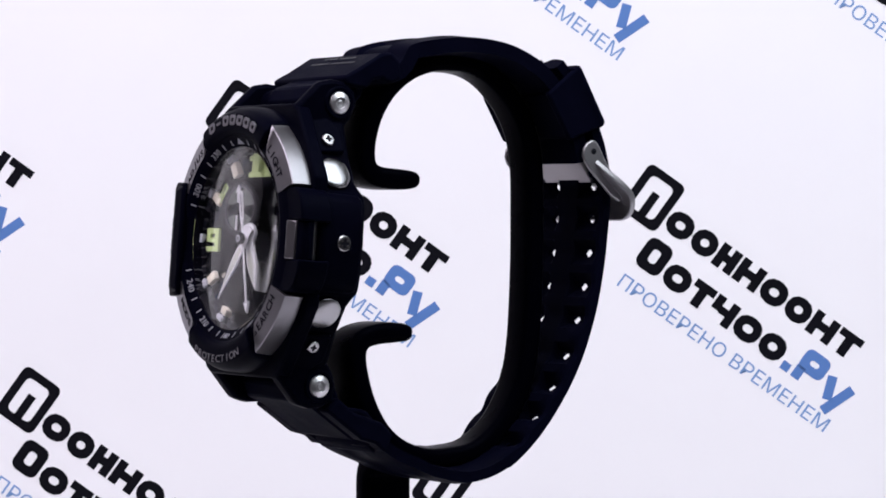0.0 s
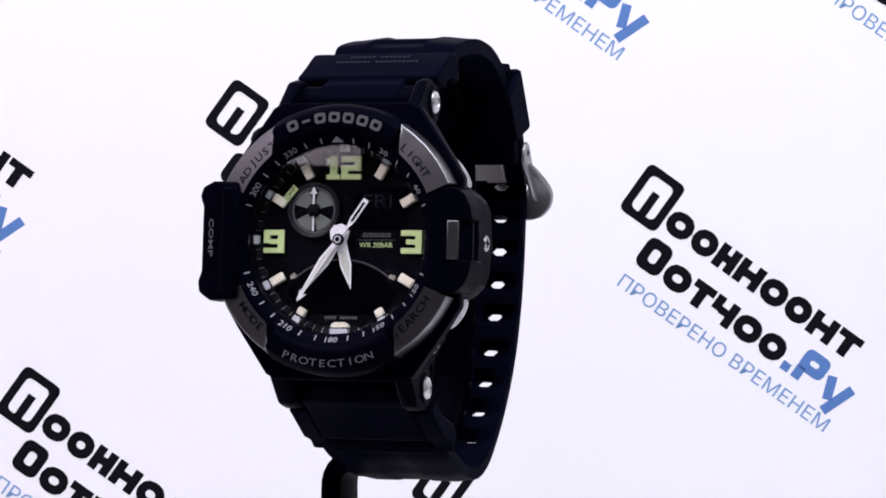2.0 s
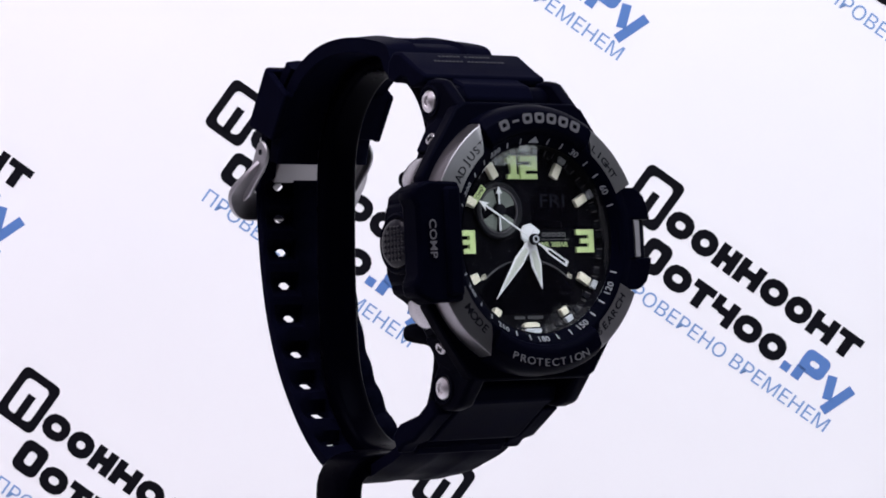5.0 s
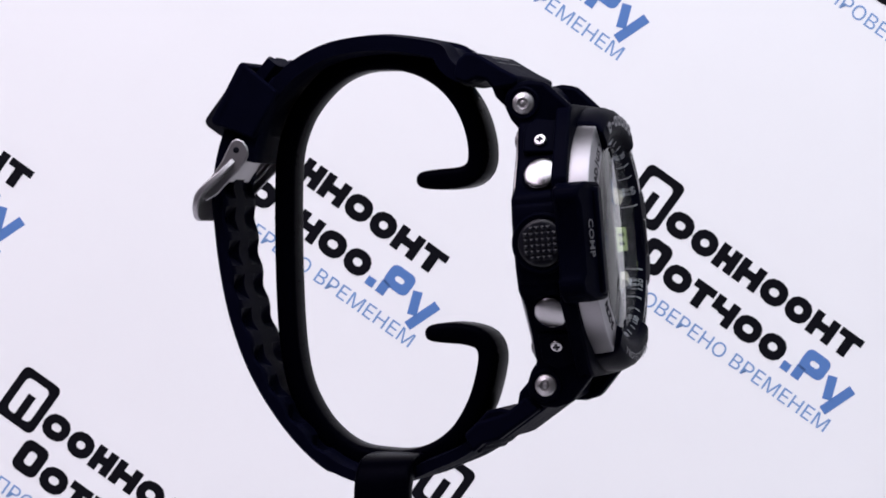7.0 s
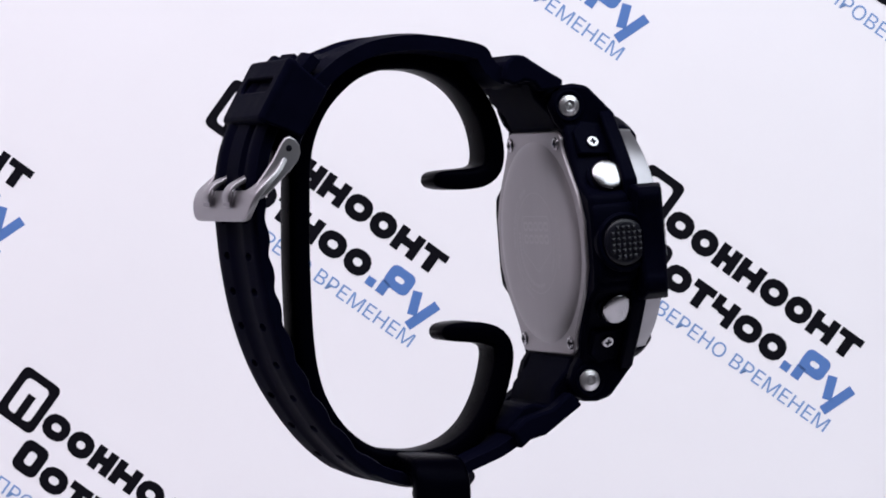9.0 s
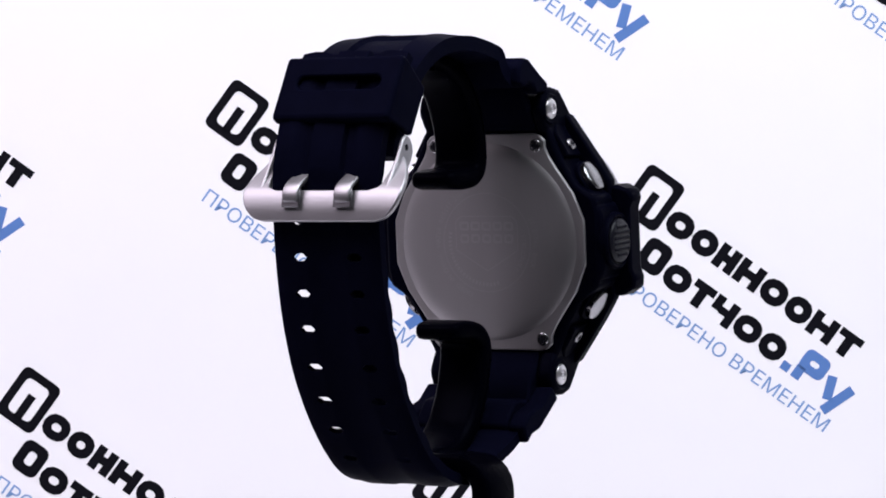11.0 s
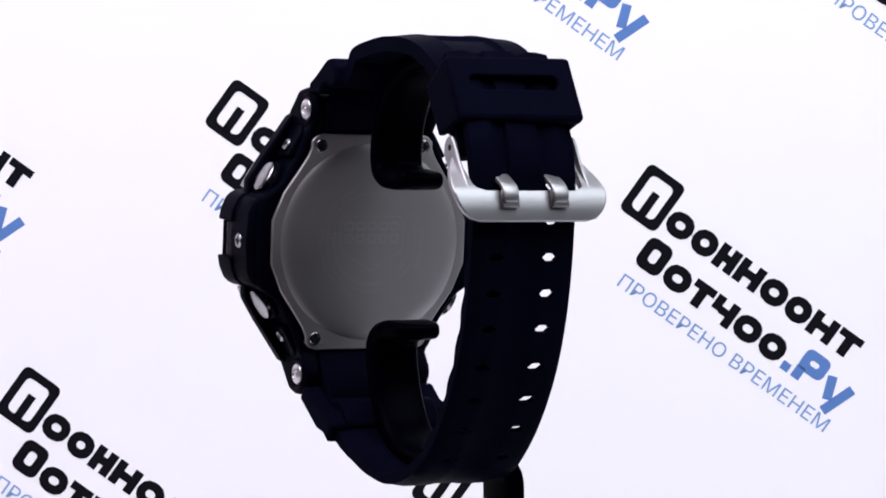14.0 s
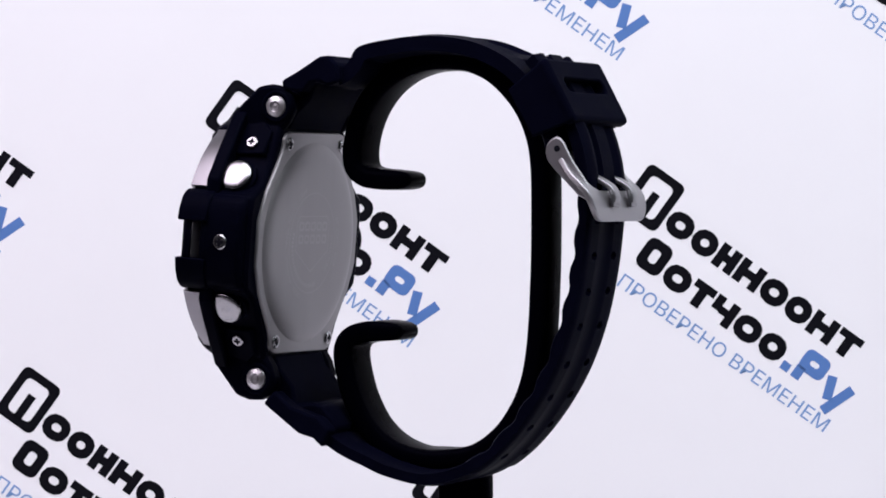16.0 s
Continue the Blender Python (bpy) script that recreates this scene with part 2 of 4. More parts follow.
def prints(sheet):
    """The shop's mark, repeated on a slanted lattice; u runs along its lines and v down across them."""
    per = (FAR + BACK) / (FAR * 10000.0)          # metres on the sheet for one unit of the plan below
    black = bmesh.new()
    frame_block(77, 99, 15, 0, 1.0, black, 33, -44, 0.15)
    box(27, 42, -84, -34, 0, 1.0, black)
    x = 75
    for k, wide in enumerate((53, 51, 44, 52, 53, 51, 53, 50)):
        if k in (2, 3, 6):
            box(x + 1, x + 17, -78, -33, 0, 1.0, black)
            box(x + wide - 19, x + wide - 3, -78, -33, 0, 1.0, black)
            box(x + 16, x + wide - 18, -63, -48, 0, 1.0, black)
        elif k == 7:
            box(x + 1, x + wide - 3, -47, -33, 0, 1.0, black)
            box(x + 15, x + 32, -78, -46, 0, 1.0, black)
        else:
            frame_block(wide - 3, 46, 16, 0, 1.0, black, x + wide / 2 - 1, -55.5, 0.46)
        x += wide
    frame_block(50, 60, 17, 0, 1.0, black, 95, -127)
    x = 124
    for k, wide in enumerate((54, 46, 50, 54, 52)):
        if k == 1:
            box(x + 1, x + wide - 3, -127, -112, 0, 1.0, black)
            box(x + 13, x + 30, -158, -126, 0, 1.0, black)
        elif k == 2:
            box(x + wide - 19, x + wide - 3, -158, -112, 0, 1.0, black)
            box(x + 1, x + 17, -140, -112, 0, 1.0, black)
            box(x + 16, x + wide - 18, -142, -128, 0, 1.0, black)
        else:
            frame_block(wide - 3, 46, 16, 0, 1.0, black, x + wide / 2 - 1, -135, 0.46)
        x += wide
    blue = bmesh.new()
    box(383, 399, -158, -142, 0, 1.0, blue)
    frame_block(50, 42, 16, 0, 1.0, blue, 431, -118)
    box(406, 423, -158, -133, 0, 1.0, blue)
    for sx in (-1, 1):
        q = box(-8.5, 8.5, -20 if sx < 0 else -42, 23, 0, 1.0)
        q.transform(shift(489 + sx * 13, -137, 0) @ rot(-20 * sx))
        joined(blue, q)
    slogan = lettering("\u041f\u0420\u041e\u0412\u0415\u0420\u0415\u041d\u041e \u0412\u0420\u0415\u041c\u0415\u041d\u0415\u041c", 26, 0.5)
    wide = max(v.co.x for v in slogan.verts) * 2
    slogan.transform(shift(296, -194, 0.5) @ Matrix.Diagonal((449 / wide, 1, 1, 1)))
    # each block of the mark is a piece of its own
    cells = {}
    upper = [72, 128, 179, 223, 275, 328, 379, 432, 999]
    below = [121, 178, 224, 274, 328, 999]
    seen = set()
    for v in black.verts:
        if v in seen:
            continue
        island, todo = [], [v]
        seen.add(v)
        while todo:
            w = todo.pop()
            island.append(w)
            for e in w.link_edges:
                o = e.other_vert(w)
                if o not in seen:
                    seen.add(o)
                    todo.append(o)
        cx = sum(w.co.x for w in island) / len(island)
        cy = sum(w.co.y for w in island) / len(island)
        edges = upper if cy > -95 else below
        key = (cy > -95, next(i for i, e in enumerate(edges) if cx < e))
        cells.setdefault(key, []).append(island)
    blocks = []
    for key in sorted(cells):
        bm, twin = bmesh.new(), {}
        for island in cells[key]:
            for w in island:
                twin[w] = bm.verts.new(w.co)
        for f in black.faces:
            if f.verts[0] in twin:
                bm.faces.new([twin[w] for w in f.verts])
        blocks.append(("printed_block", bm, INK))
    black.free()
    meshes = []
    for name, bm, mat in blocks + [("printed_ending", blue, BLUE), ("printed_slogan", slogan, PALEBLUE)]:
        ob = part(name, bm, mat, sheet, matrix=Matrix.Diagonal((1.0 if name == "printed_slogan" else 1.02, 1, 0.6, 1)), scale=per)
        meshes.append(ob)
    ax, ay, bx, by = 735, 150, -370, 508
    slope = -35.5
    first = True
    # v = 0 on the sheet lies at the lens's height
    for i in range(-9, 10):
        for j in range(-9, 10):
            px, py = 1153 - 784 + i * ax + j * bx, 295 - 441 + i * ay + j * by
            x, z = EYE[0] + px * per, EYE[2] - (FAR + BACK) * 0.0131 - py * per
            if not (-0.40 < x < 0.34):
                continue
            if 0.10 < z < 0.40:
                m = Matrix.Translation((x, BACK + 0.00002, z)) @ Matrix.Rotation(radians(90), 4, "X") @ rot(slope)
            elif -0.16 < z < 0.0:
                m = Matrix.Translation((x, BACK - 0.05 + z, -0.00002)) @ rot(slope)
            else:
                continue
            for src in meshes:
                ob = src if first else new(src.name.split(".")[0], src.data)
                ob.parent = sheet
                ob.matrix_basis = m
            first = False


# ---------------------------------------------------------------- the stand
# the motor does not run quite evenly: seconds and degrees
TURNS = [(0.0, -58.6), (0.5, -49.3), (1.0, -39.1), (1.5, -29.4), (2.0, -20.1), (2.5, -11.75), (3.0, -2.7), (3.5, 7.6), (4.0, 17.1),
         (6.5, 65.1), (7.0, 74.3), (7.5, 82.8), (8.0, 91.4), (8.5, 101.5), (9.0, 111.2),
         (11.5, 159.95), (12.0, 169.3), (12.5, 177.9), (13.0, 187.3), (13.5, 197.5), (14.0, 207.8), (14.5, 217.4), (15.0, 226.4), (15.5, 235.5), (16.0, 245.7)]


def turntable_pose(t, offset=0.0):
    a = float(np.interp(t, [k for k, _ in TURNS], [d for _, d in TURNS]))
    return Matrix.Translation((0, 0, H)) @ rot(a) @ shift(offset * MM, 0, 0)


def side(w, z):
    """A place in the stand's and watch's side plane: forward and up, as y and z."""
    return (-w, z)


def ribbon(points, width, thick, u=0.0, n=3, ends=True, round_=0.8):
    """A flat band with rounded edges along a line of (w, z) points; its width lies across, its thickness in the plane."""
    tr = Track(points)
    count = int(tr.length / n * 3)
    bm = bmesh.new()
    rings = []
    ht = thick / 2
    def section(f, hw):
        out = []
        r = round_ * f
        a, b = hw - (1 - f) * ht, ht * f
        for cx, cy, a0 in ((a - r, b - r, 0), (-a + r, b - r, 90), (-a + r, -b + r, 180), (a - r, -b + r, 270)):
            for k in range(4):
                g = radians(a0 + 30 * k)
                out.append((cx + r * math.cos(g), cy + r * math.sin(g)))
        return out
    stops = ([(0.0, 0.25), (0.2, 0.45), (0.6, 0.65), (1.3, 0.80), (2.4, 0.90), (4.0, 0.97)] if thick > 2 else [(0.0, 0.25), (0.25, 0.6), (0.7, 0.85)]) if ends else []
    lead = 5.0 if thick > 2 else 1.4
    places = [(s, f) for s, f in stops] + [(lead + (tr.length - 2 * lead) * i / count, 1.0) for i in range(count + 1)] + [(tr.length - s, f) for s, f in stops[::-1]]
    for s, f in places:
        p, nn = tr.at(s), tr.normal(s)
        rings.append([bm.verts.new((u + x, -(p.x + nn.x * y), p.y + nn.y * y)) for x, y in section(f, (width(p.x) if callable(width) else width) / 2)])
    m = len(rings[0])
    for p, q in zip(rings, rings[1:]):
        for i in range(m):
            bm.faces.new((p[i], p[(i + 1) % m], q[(i + 1) % m], q[i]))
    bm.faces.new(rings[0])
    bm.faces.new(rings[-1][::-1])
    return bm


def px(*pairs):
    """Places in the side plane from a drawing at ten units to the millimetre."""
    return [((x - 742.0) / 10, (441 - y) / 10) for x, y in pairs]


def stand():
    st = new("watch_stand")
    tagged(st, "glossy black plastic C-shaped watch display stand", "watch stand")
    c_line = px((751, 319), (800, 318), (842, 312), (862, 292), (862, 250), (846, 200), (816, 157), (776, 127), (732, 111), (690, 107),
                (640, 112), (592, 135), (547, 180), (520, 230), (507, 290), (505, 400), (507, 500), (513, 600), (525, 670), (547, 722),
                (582, 768), (632, 802), (690, 812), (740, 811), (790, 795), (832, 762), (862, 712), (878, 660), (882, 622), (870, 599), (840, 589), (800, 587), (767, 589))
    part("c_band", ribbon(c_line, lambda w: 7.2 + 2.4 * min(1, max(0, (w + 14) / 18)), 3.7, u=-1.6, round_=1.3), GLOSSY, st, "glossy black curved band")
    # the arm leaves the band sideways and turns down into the post
    arm = bmesh.new()
    line = [(-1.0, -37.3), (-6, -37.4), (-10.5, -37.5), (-13.2, -37.9), (-15.0, -39.2), (-15.9, -41.3), (-16.0, -45), (-16.0, -60), (-16.0, -80), (-16.0, -109)]
    tr = Track(line)
    rings = []
    for i in range(61):
        s = tr.length * (i / 60) ** 1.6
        p, nn = tr.at(s), tr.normal(s)
        sec = []
        for cx, cy, a0 in ((4.0, 0.9, 0), (-4.0, 0.9, 90), (-4.0, -0.9, 180), (4.0, -0.9, 270)):
            for k in range(4):
                g = radians(a0 + 30 * k)
                sec.append((cx + 0.95 * math.cos(g), cy + 0.95 * math.sin(g)))
        rings.append([arm.verts.new((p.x + nn.x * y, 1.9 + w, p.y + nn.y * y)) for w, y in sec])
    m = len(rings[0])
    for p, q in zip(rings, rings[1:]):
        for i in range(m):
            arm.faces.new((p[i], p[(i + 1) % m], q[(i + 1) % m], q[i]))
    arm.faces.new(rings[0]), arm.faces.new(rings[-1][::-1])
    part("post", arm, GLOSSY, st, "flat black bent post")
    part("base", turned([(0, -114.4), (45, -114.4), (46, -113.6), (46, -110.5), (45, -109.6), (8, -108.8), (0, -108.8)], 48), GLOSSY, st, "round black foot")
    return st


# ---------------------------------------------------------------- the watch
ALPHA = radians(4.75)
HEAD = Matrix(((1, 0, 0, 0), (0, math.sin(ALPHA), -math.cos(ALPHA), -22.65), (0, math.cos(ALPHA), math.sin(ALPHA), 0.9), (0, 0, 0, 1)))
DIALSIDE = HEAD @ Matrix.Translation((0.1, 0.1, 0))
PIN_TOP, PIN_LOW = (22.65, 25.25), (26.65, -23.05)
U0 = -1.50
LEAN = 0.052


def outward(a, b, c, deg):
    """A pose on the case's side: its z axis points outward in the dial's plane, deg up from the 3 o'clock side."""
    d = radians(deg)
    z = Vector((math.cos(d), math.sin(d), 0))
    x = Vector((-math.sin(d), math.cos(d), 0))
    y = z.cross(x)
    m = Matrix((x, y, z)).transposed().to_4x4()
    m.translation = (a, b, c)
    return m


def arc_places(text, radius, centre, pitch, upright=True):
    """Angle and pose for each letter of a line that runs round the dial."""
    n = len(text)
    for i, ch in enumerate(text):
        k = (i - (n - 1) / 2) * pitch
        if upright:
            a = centre + k
            yield ch, shift(radius * math.sin(radians(a)), radius * math.cos(radians(a)), 0) @ rot(-a)
        else:
            a = centre - k
            yield ch, shift(radius * math.sin(radians(a)), radius * math.cos(radians(a)), 0) @ rot(180 - a)


def arc_line(text, size, radius, centre, pitch, height, upright=True, bold=0.0, slope=0.0, squeeze=1.0):
    bm = bmesh.new()
    for ch, m in arc_places(text, radius, centre, pitch, upright):
        if ch == " ":
            continue
        g = lettering(ch, size, 0.04, bold, squeeze)
        g.transform(m @ shift(0, 0, height) @ Matrix.Rotation(slope, 4, "X"))
        joined(bm, g)
    return bm


def screw(r, depth=0.5):
    """A domed cross-head screw, its head up along z."""
    bm = turned([(0, -1.0), (r, -1.0), (r, depth * 0.55), (r * 0.86, depth * 0.9), (r * 0.4, depth), (0, depth)], 20)
    return bm


def cross(r, z, bm=None):
    bm = bm or bmesh.new()
    w = r * 0.18
    box(-r * 0.55, r * 0.55, -w, w, z - 0.05, z + 0.03, bm)
    box(-w, w, -r * 0.55, r * 0.55, z - 0.05, z + 0.035, bm)
    return bm


def watch():
    wt = new("wristwatch")
    tagged(wt, "large black resin analogue digital wristwatch buckled round a stand", "wristwatch")
    head(wt)
    dial(wt)
    strap(wt)
    return wt


def head(wt):
    half = [(10.6, 23.2), (12.3, 21.8), (13.4, 19.2), (14.6, 16.4), (15.3, 14.9), (18.0, 10.6), (19.6, 9.4), (21.6, 8.2), (22.2, 5.0)]
    right = half + [(a, -b) for a, b in half[::-1]]
    outline = right + [(-a, b) for a, b in right[::-1]]
    case = part("case", prism(outline[::-1], 0.6, 8.1), RESIN, wt, "black resin case middle", HEAD, bevel=0.7)
    # four lugs that hold the strap's pins
    lug = [(19.5, 10.6), (22.9, 10.3), (27.5, 6.0), (28.1, 3.4), (27.9, 1.2), (26.6, -0.9), (24.2, -1.6), (21.6, -0.6), (19.5, 1.0)]
    for sa in (-1, 1):
        for sb in (-1, 1):
            bm = prism([(b * sb, c) for b, c in lug], (10.6 if sb > 0 else 9.6) * sa, 12.7 * sa)
            bm.transform(Matrix(((0, 0, 1, 0), (1, 0, 0, 0), (0, 1, 0, 0), (0, 0, 0, 1))))
            part("lug", bm, RESIN, wt, matrix=HEAD, bevel=0.7)
            pin = turned([(0, -1.4), (1.95, -1.4), (1.95, 0.2), (1.8, 0.45), (1.0, 0.75), (0.9, 0.45), (0.55, 0.4), (0.45, 0.6), (0, 0.75)], 28)
            part("strap_pin", pin, SATIN, wt, "polished steel pin head", HEAD @ outward(12.6 * sa, 24.2 * sb, 2.0, 0 if sa > 0 else 180))
            collar = ring_arc([(2.0, -0.5), (2.9, -0.5), (2.9, 0.15), (2.6, 0.4), (2.0, 0.3)], 0, 360, 28)
            part("pin_collar", collar, RESIN, wt, "black resin collar round the pin", HEAD @ outward(12.6 * sa, 24.2 * sb, 2.0, 0 if sa > 0 else 180))
            deg = 30 * sb if sa > 0 else 180 - 30 * sb
            up = sa * sb
            facet = [(-2.2 * up, -3.0), (-2.4 * up, 3.9), (4.6 * up, 2.4), (5.2 * up, -0.4), (2.6 * up, -3.0)]
            part("side_panel", prism(facet, -2.5, 0.1), RESIN, wt, matrix=HEAD @ outward(14.7 * sa, 17.5 * sb, 5.0, deg) @ Matrix.Rotation(radians(-6), 4, "X"), bevel=0.3)
            sc = part("case_screw", screw(1.1), STEEL, wt, "small steel cross-head screw", HEAD @ outward(14.95 * sa, 17.5 * sb, 5.0, deg))
            part("screw_slot", cross(1.1, 0.52), DARK, sc, matrix=HEAD @ outward(14.95 * sa, 17.5 * sb, 5.0, deg))
            m = HEAD @ outward(18.7 * sa, 11.5 * sb, 5.6, deg)
            part("button_collar", ring_arc([(3.0, -2.5), (3.5, -2.5), (3.5, -0.3), (3.0, -0.1)], 0, 360, 28), RESIN, wt, matrix=m)
            part("push_button", turned([(0, -3), (2.85, -3), (2.9, 0.7), (2.8, 0.84), (2.5, 0.95), (2.0, 1.06), (1.5, 1.13), (1.0, 1.18), (0.5, 1.21), (0, 1.22)], 36), BUTTON, wt, "domed polished steel push button", m)

    # back plate
    BACKSIDE = HEAD @ shift(0, 0.1, 0.35)
    q = [(19.7, 4.0), (17.6, 9.0), (14.6, 13.2), (13.0, 15.6), (12.3, 17.2), (12.3, 18.5), (11.4, 19.4), (10.0, 19.8), (0.0, 19.8)]
    ring = q + [(-a, b) for a, b in q[-2::-1]]
    ring = ring + [(-a, -b) for a, b in ring]
    plate = part("back_plate", prism(ring[::-1], -0.35, 0.75), PLATE, wt, "brushed steel screwed back plate", BACKSIDE, bevel=0.25)
    disc = turned([(0, 0.2), (18.3, 0.2), (18.2, -0.25), (17.8, -0.5), (17.2, -0.72), (16.5, -0.88), (15.7, -0.98), (14.8, -1.03), (12.0, -1.05), (0, -1.055)], 96)
    part("back_disc", disc, PLATE, plate, "round brushed steel centre", BACKSIDE, smooth=30)
    mirror = Matrix.Diagonal((-1, 1, -1, 1))
    words = arc_line("CASED IN CHINA  WATER RESIST 20BAR", 0.95, 10.2, 270, 4.15, 1.02, True)
    joined(words, arc_line("ST.STEEL BACK", 0.95, 10.2, 90, 4.15, 1.02, True))
    joined(words, arc_line("STRUCTURE", 0.9, 7.7, 105, 6.0, 1.02, True))
    part("engraving", words, ENGRAVED, plate, "faint engraved letters round the centre", BACKSIDE @ mirror)
    lines = ring_arc([(8.95, 1.04), (9.1, 1.04), (9.1, 1.058), (8.95, 1.058)], 0, 360, 72)
    shield = [(-6.4, 3.7), (-5.4, 4.8), (5.4, 4.8), (6.4, 3.7), (6.4, -1.4), (0, -5.2), (-6.4, -1.4)]
    for a, b in zip(shield, shield[1:] + shield[:1]):
        v = Vector(b) - Vector(a)
        g = box(0, v.length, -0.09, 0.09, 1.02, 1.056)
        g.transform(shift(a[0], a[1], 0) @ rot(math.degrees(math.atan2(v.y, v.x))))
        joined(lines, g)
    for k in range(5):
        frame_block(2.0, 1.7, 0.45, 1.02, 1.056, lines, -4.6 + 2.3 * k, 3.0)
        frame_block(1.9, 1.7, 0.45, 1.02, 1.056, lines, -4.6 + 2.3 * k, 0.7)
    for k in range(22):
        g = box(-0.25, 0.2, -0.35, 0.35, 1.02, 1.056)
        g.transform(rot(-(165 + k * 5.6)) @ shift(0, 7.7, 0))
        joined(lines, g)
    part("emblem", lines, ENGRAVED, plate, "faint engraved shield and rings", BACKSIDE @ mirror)
    for sa in (-1, 1):
        for sb in (-1, 1):
            m = BACKSIDE @ shift(10.5 * sa, 17.6 * sb, -0.35) @ mirror
            sc = part("plate_screw", screw(1.2, 0.4), STEEL, plate, "steel cross-head screw", m)
            part("plate_screw_slot", cross(1.2, 0.42), DARK, plate, "dark screw slot", m)

    # bezel with raised hoods above and below, steel inserts between
    low = part("bezel", ring_arc([(15.9, 12.0), (15.95, 13.15), (17.6, 14.45), (18.3, 14.6), (21.6, 13.3), (22.0, 9.0), (19.0, 7.8), (15.9, 7.8)], 0, 360, 120), RESIN, wt, "black resin bezel with compass bearings", HEAD)
    h2 = [(11.6, 23.4), (13.3, 22.5), (18.7, 14.8), (21.2, 10.8)]
    r2 = h2 + [(a, -b) for a, b in h2[::-1]]
    ring2 = r2 + [(-a, b) for a, b in r2[::-1]]
    bm = bmesh.new()
    loops = []
    for z, inner in ((7.7, False), (10.3, False), (11.3, True), (8.0, True)):
        pts = [(17.5 * a / math.hypot(a, b), 17.5 * b / math.hypot(a, b)) for a, b in ring2] if inner else ring2
        loops.append([bm.verts.new((a, b, z)) for a, b in pts])
    for p, q in zip(loops, loops[1:] + loops[:1]):
        for k in range(len(ring2)):
            n = (k + 1) % len(ring2)
            bm.faces.new((p[k], p[n], q[n], q[k]))
    part("bezel_skirt", bm, RESIN, low, matrix=HEAD, bevel=0.4)
    hood = [(17.6, 14.2), (17.9, 14.95), (18.5, 15.4), (19.2, 15.55), (21.4, 15.2), (22.2, 14.4), (22.8, 13.0), (23.0, 8.6), (17.6, 8.0)]
    for centre in (0, 180):
        bm = ring_arc(hood, centre - 33, centre + 33, 33)
        for v in bm.verts:
            v.co.x = max(-11.35, min(11.35, v.co.x))
        part("bezel_hood", bm, RESIN, low, matrix=HEAD, bevel=0.4)
    flange = [(18.15, 14.0), (18.2, 14.66), (22.05, 13.98), (22.2, 13.85), (22.45, 11.8), (22.4, 10.3), (17.8, 10.0)]
    for centre, word, up, size in ((-47.5, "ADJUST", True, 1.35), (47.5, "LIGHT", True, 1.35), (132.5, "SEARCH", False, 1.35), (227.5, "MODE", False, 1.35)):
        bm = ring_arc(flange, centre - 17.5, centre + 17.5, 18)
        for v in bm.verts:
            v.co.x = math.copysign(max(11.42, abs(v.co.x)), v.co.x)
        ins = part("bezel_insert", bm, INSERT, wt, "grey steel bezel insert with dark lettering", HEAD, smooth=24)
        bm = arc_line(word, size, 19.5, centre, 4.5 if word != "LIGHT" else 4.2, 14.47, up, 0.01, slope=-0.17 if up else 0.17, squeeze=1.2)
        part("lettering", bm, DARK, ins, "dark engraved letters", HEAD)
    part("lettering", arc_line("PROTECTION", 1.3, 20.75, 180, 4.65, 15.52, False, 0.0, squeeze=1.3), GREYINK, low, "grey raised letters", HEAD)
    mark = bmesh.new()
    for ch, m in arc_places("o-ooooo", 20.3, 0, 7.2, True):
        g = box(-0.7, 0.7, -0.2, 0.2, 15.45, 15.6) if ch == "-" else frame_block(1.95, 1.75, 0.5, 15.4, 15.6)
        g.transform(m)
        joined(mark, g)
    part("maker_mark", mark, GREYINK, low, "grey raised blocks", HEAD)
    ring_marks = bmesh.new()
    for a in range(0, 360, 10):
        if a % 30 and not (70 < a < 110 or 250 < a < 290):
            g = box(-0.11, 0.11, -0.55, 0.55, 0, 0.05)
            g.transform(rot(-a) @ shift(0, 16.7, 13.78) @ Matrix.Rotation(0.667, 4, "X"))
            joined(ring_marks, g)
    g = prism([(-1.1, -0.6), (1.1, -0.6), (0, 0.6)], 0, 0.06)
    g.transform(shift(0, 16.8, 13.87) @ Matrix.Rotation(0.667, 4, "X"))
    joined(ring_marks, g)
    for word, a, up in (("30", 30, True), ("60", 60, True), ("120", 120, False), ("150", 150, False), ("180", 180, False), ("210", 210, False), ("240", 240, False), ("300", 300, True), ("330", 330, True)):
        g = lettering(word, 1.15, 0.04, 0.0, 1.1)
        lean = 0.667 if up else -0.667
        g.transform(rot(-a) @ shift(0, 16.75, 13.84) @ rot(0 if up else 180) @ Matrix.Rotation(lean, 4, "X"))
        joined(ring_marks, g)
    part("bearing_scale", ring_marks, SCALE, low, "pale printed compass bearings", HEAD)

    # guards at 3 and 9 o'clock
    rg = [(17.2, 8.6), (20.7, 8.6), (22.5, 7.7), (23.5, 5.4), (23.9, 0), (23.5, -5.4), (22.5, -7.7), (20.7, -8.6), (17.2, -8.6)]
    guard = part("button_guard", prism(rg[::-1], 1.4, 9.8), RESIN, wt, "black resin side guard with a steel inlay", HEAD, bevel=0.9)
    for sb in (-1, 1):
        sh = [(17.0, 8.75 * sb), (21.0, 8.75 * sb), (22.0, 8.3 * sb), (23.0, 7.4 * sb), (23.9, 5.4 * sb), (24.3, 3.25 * sb), (17.0, 3.25 * sb)]
        part("guard_shoulder", prism(sh[::-sb], 8.2, 13.95), RESIN, guard, matrix=HEAD, bevel=0.3)
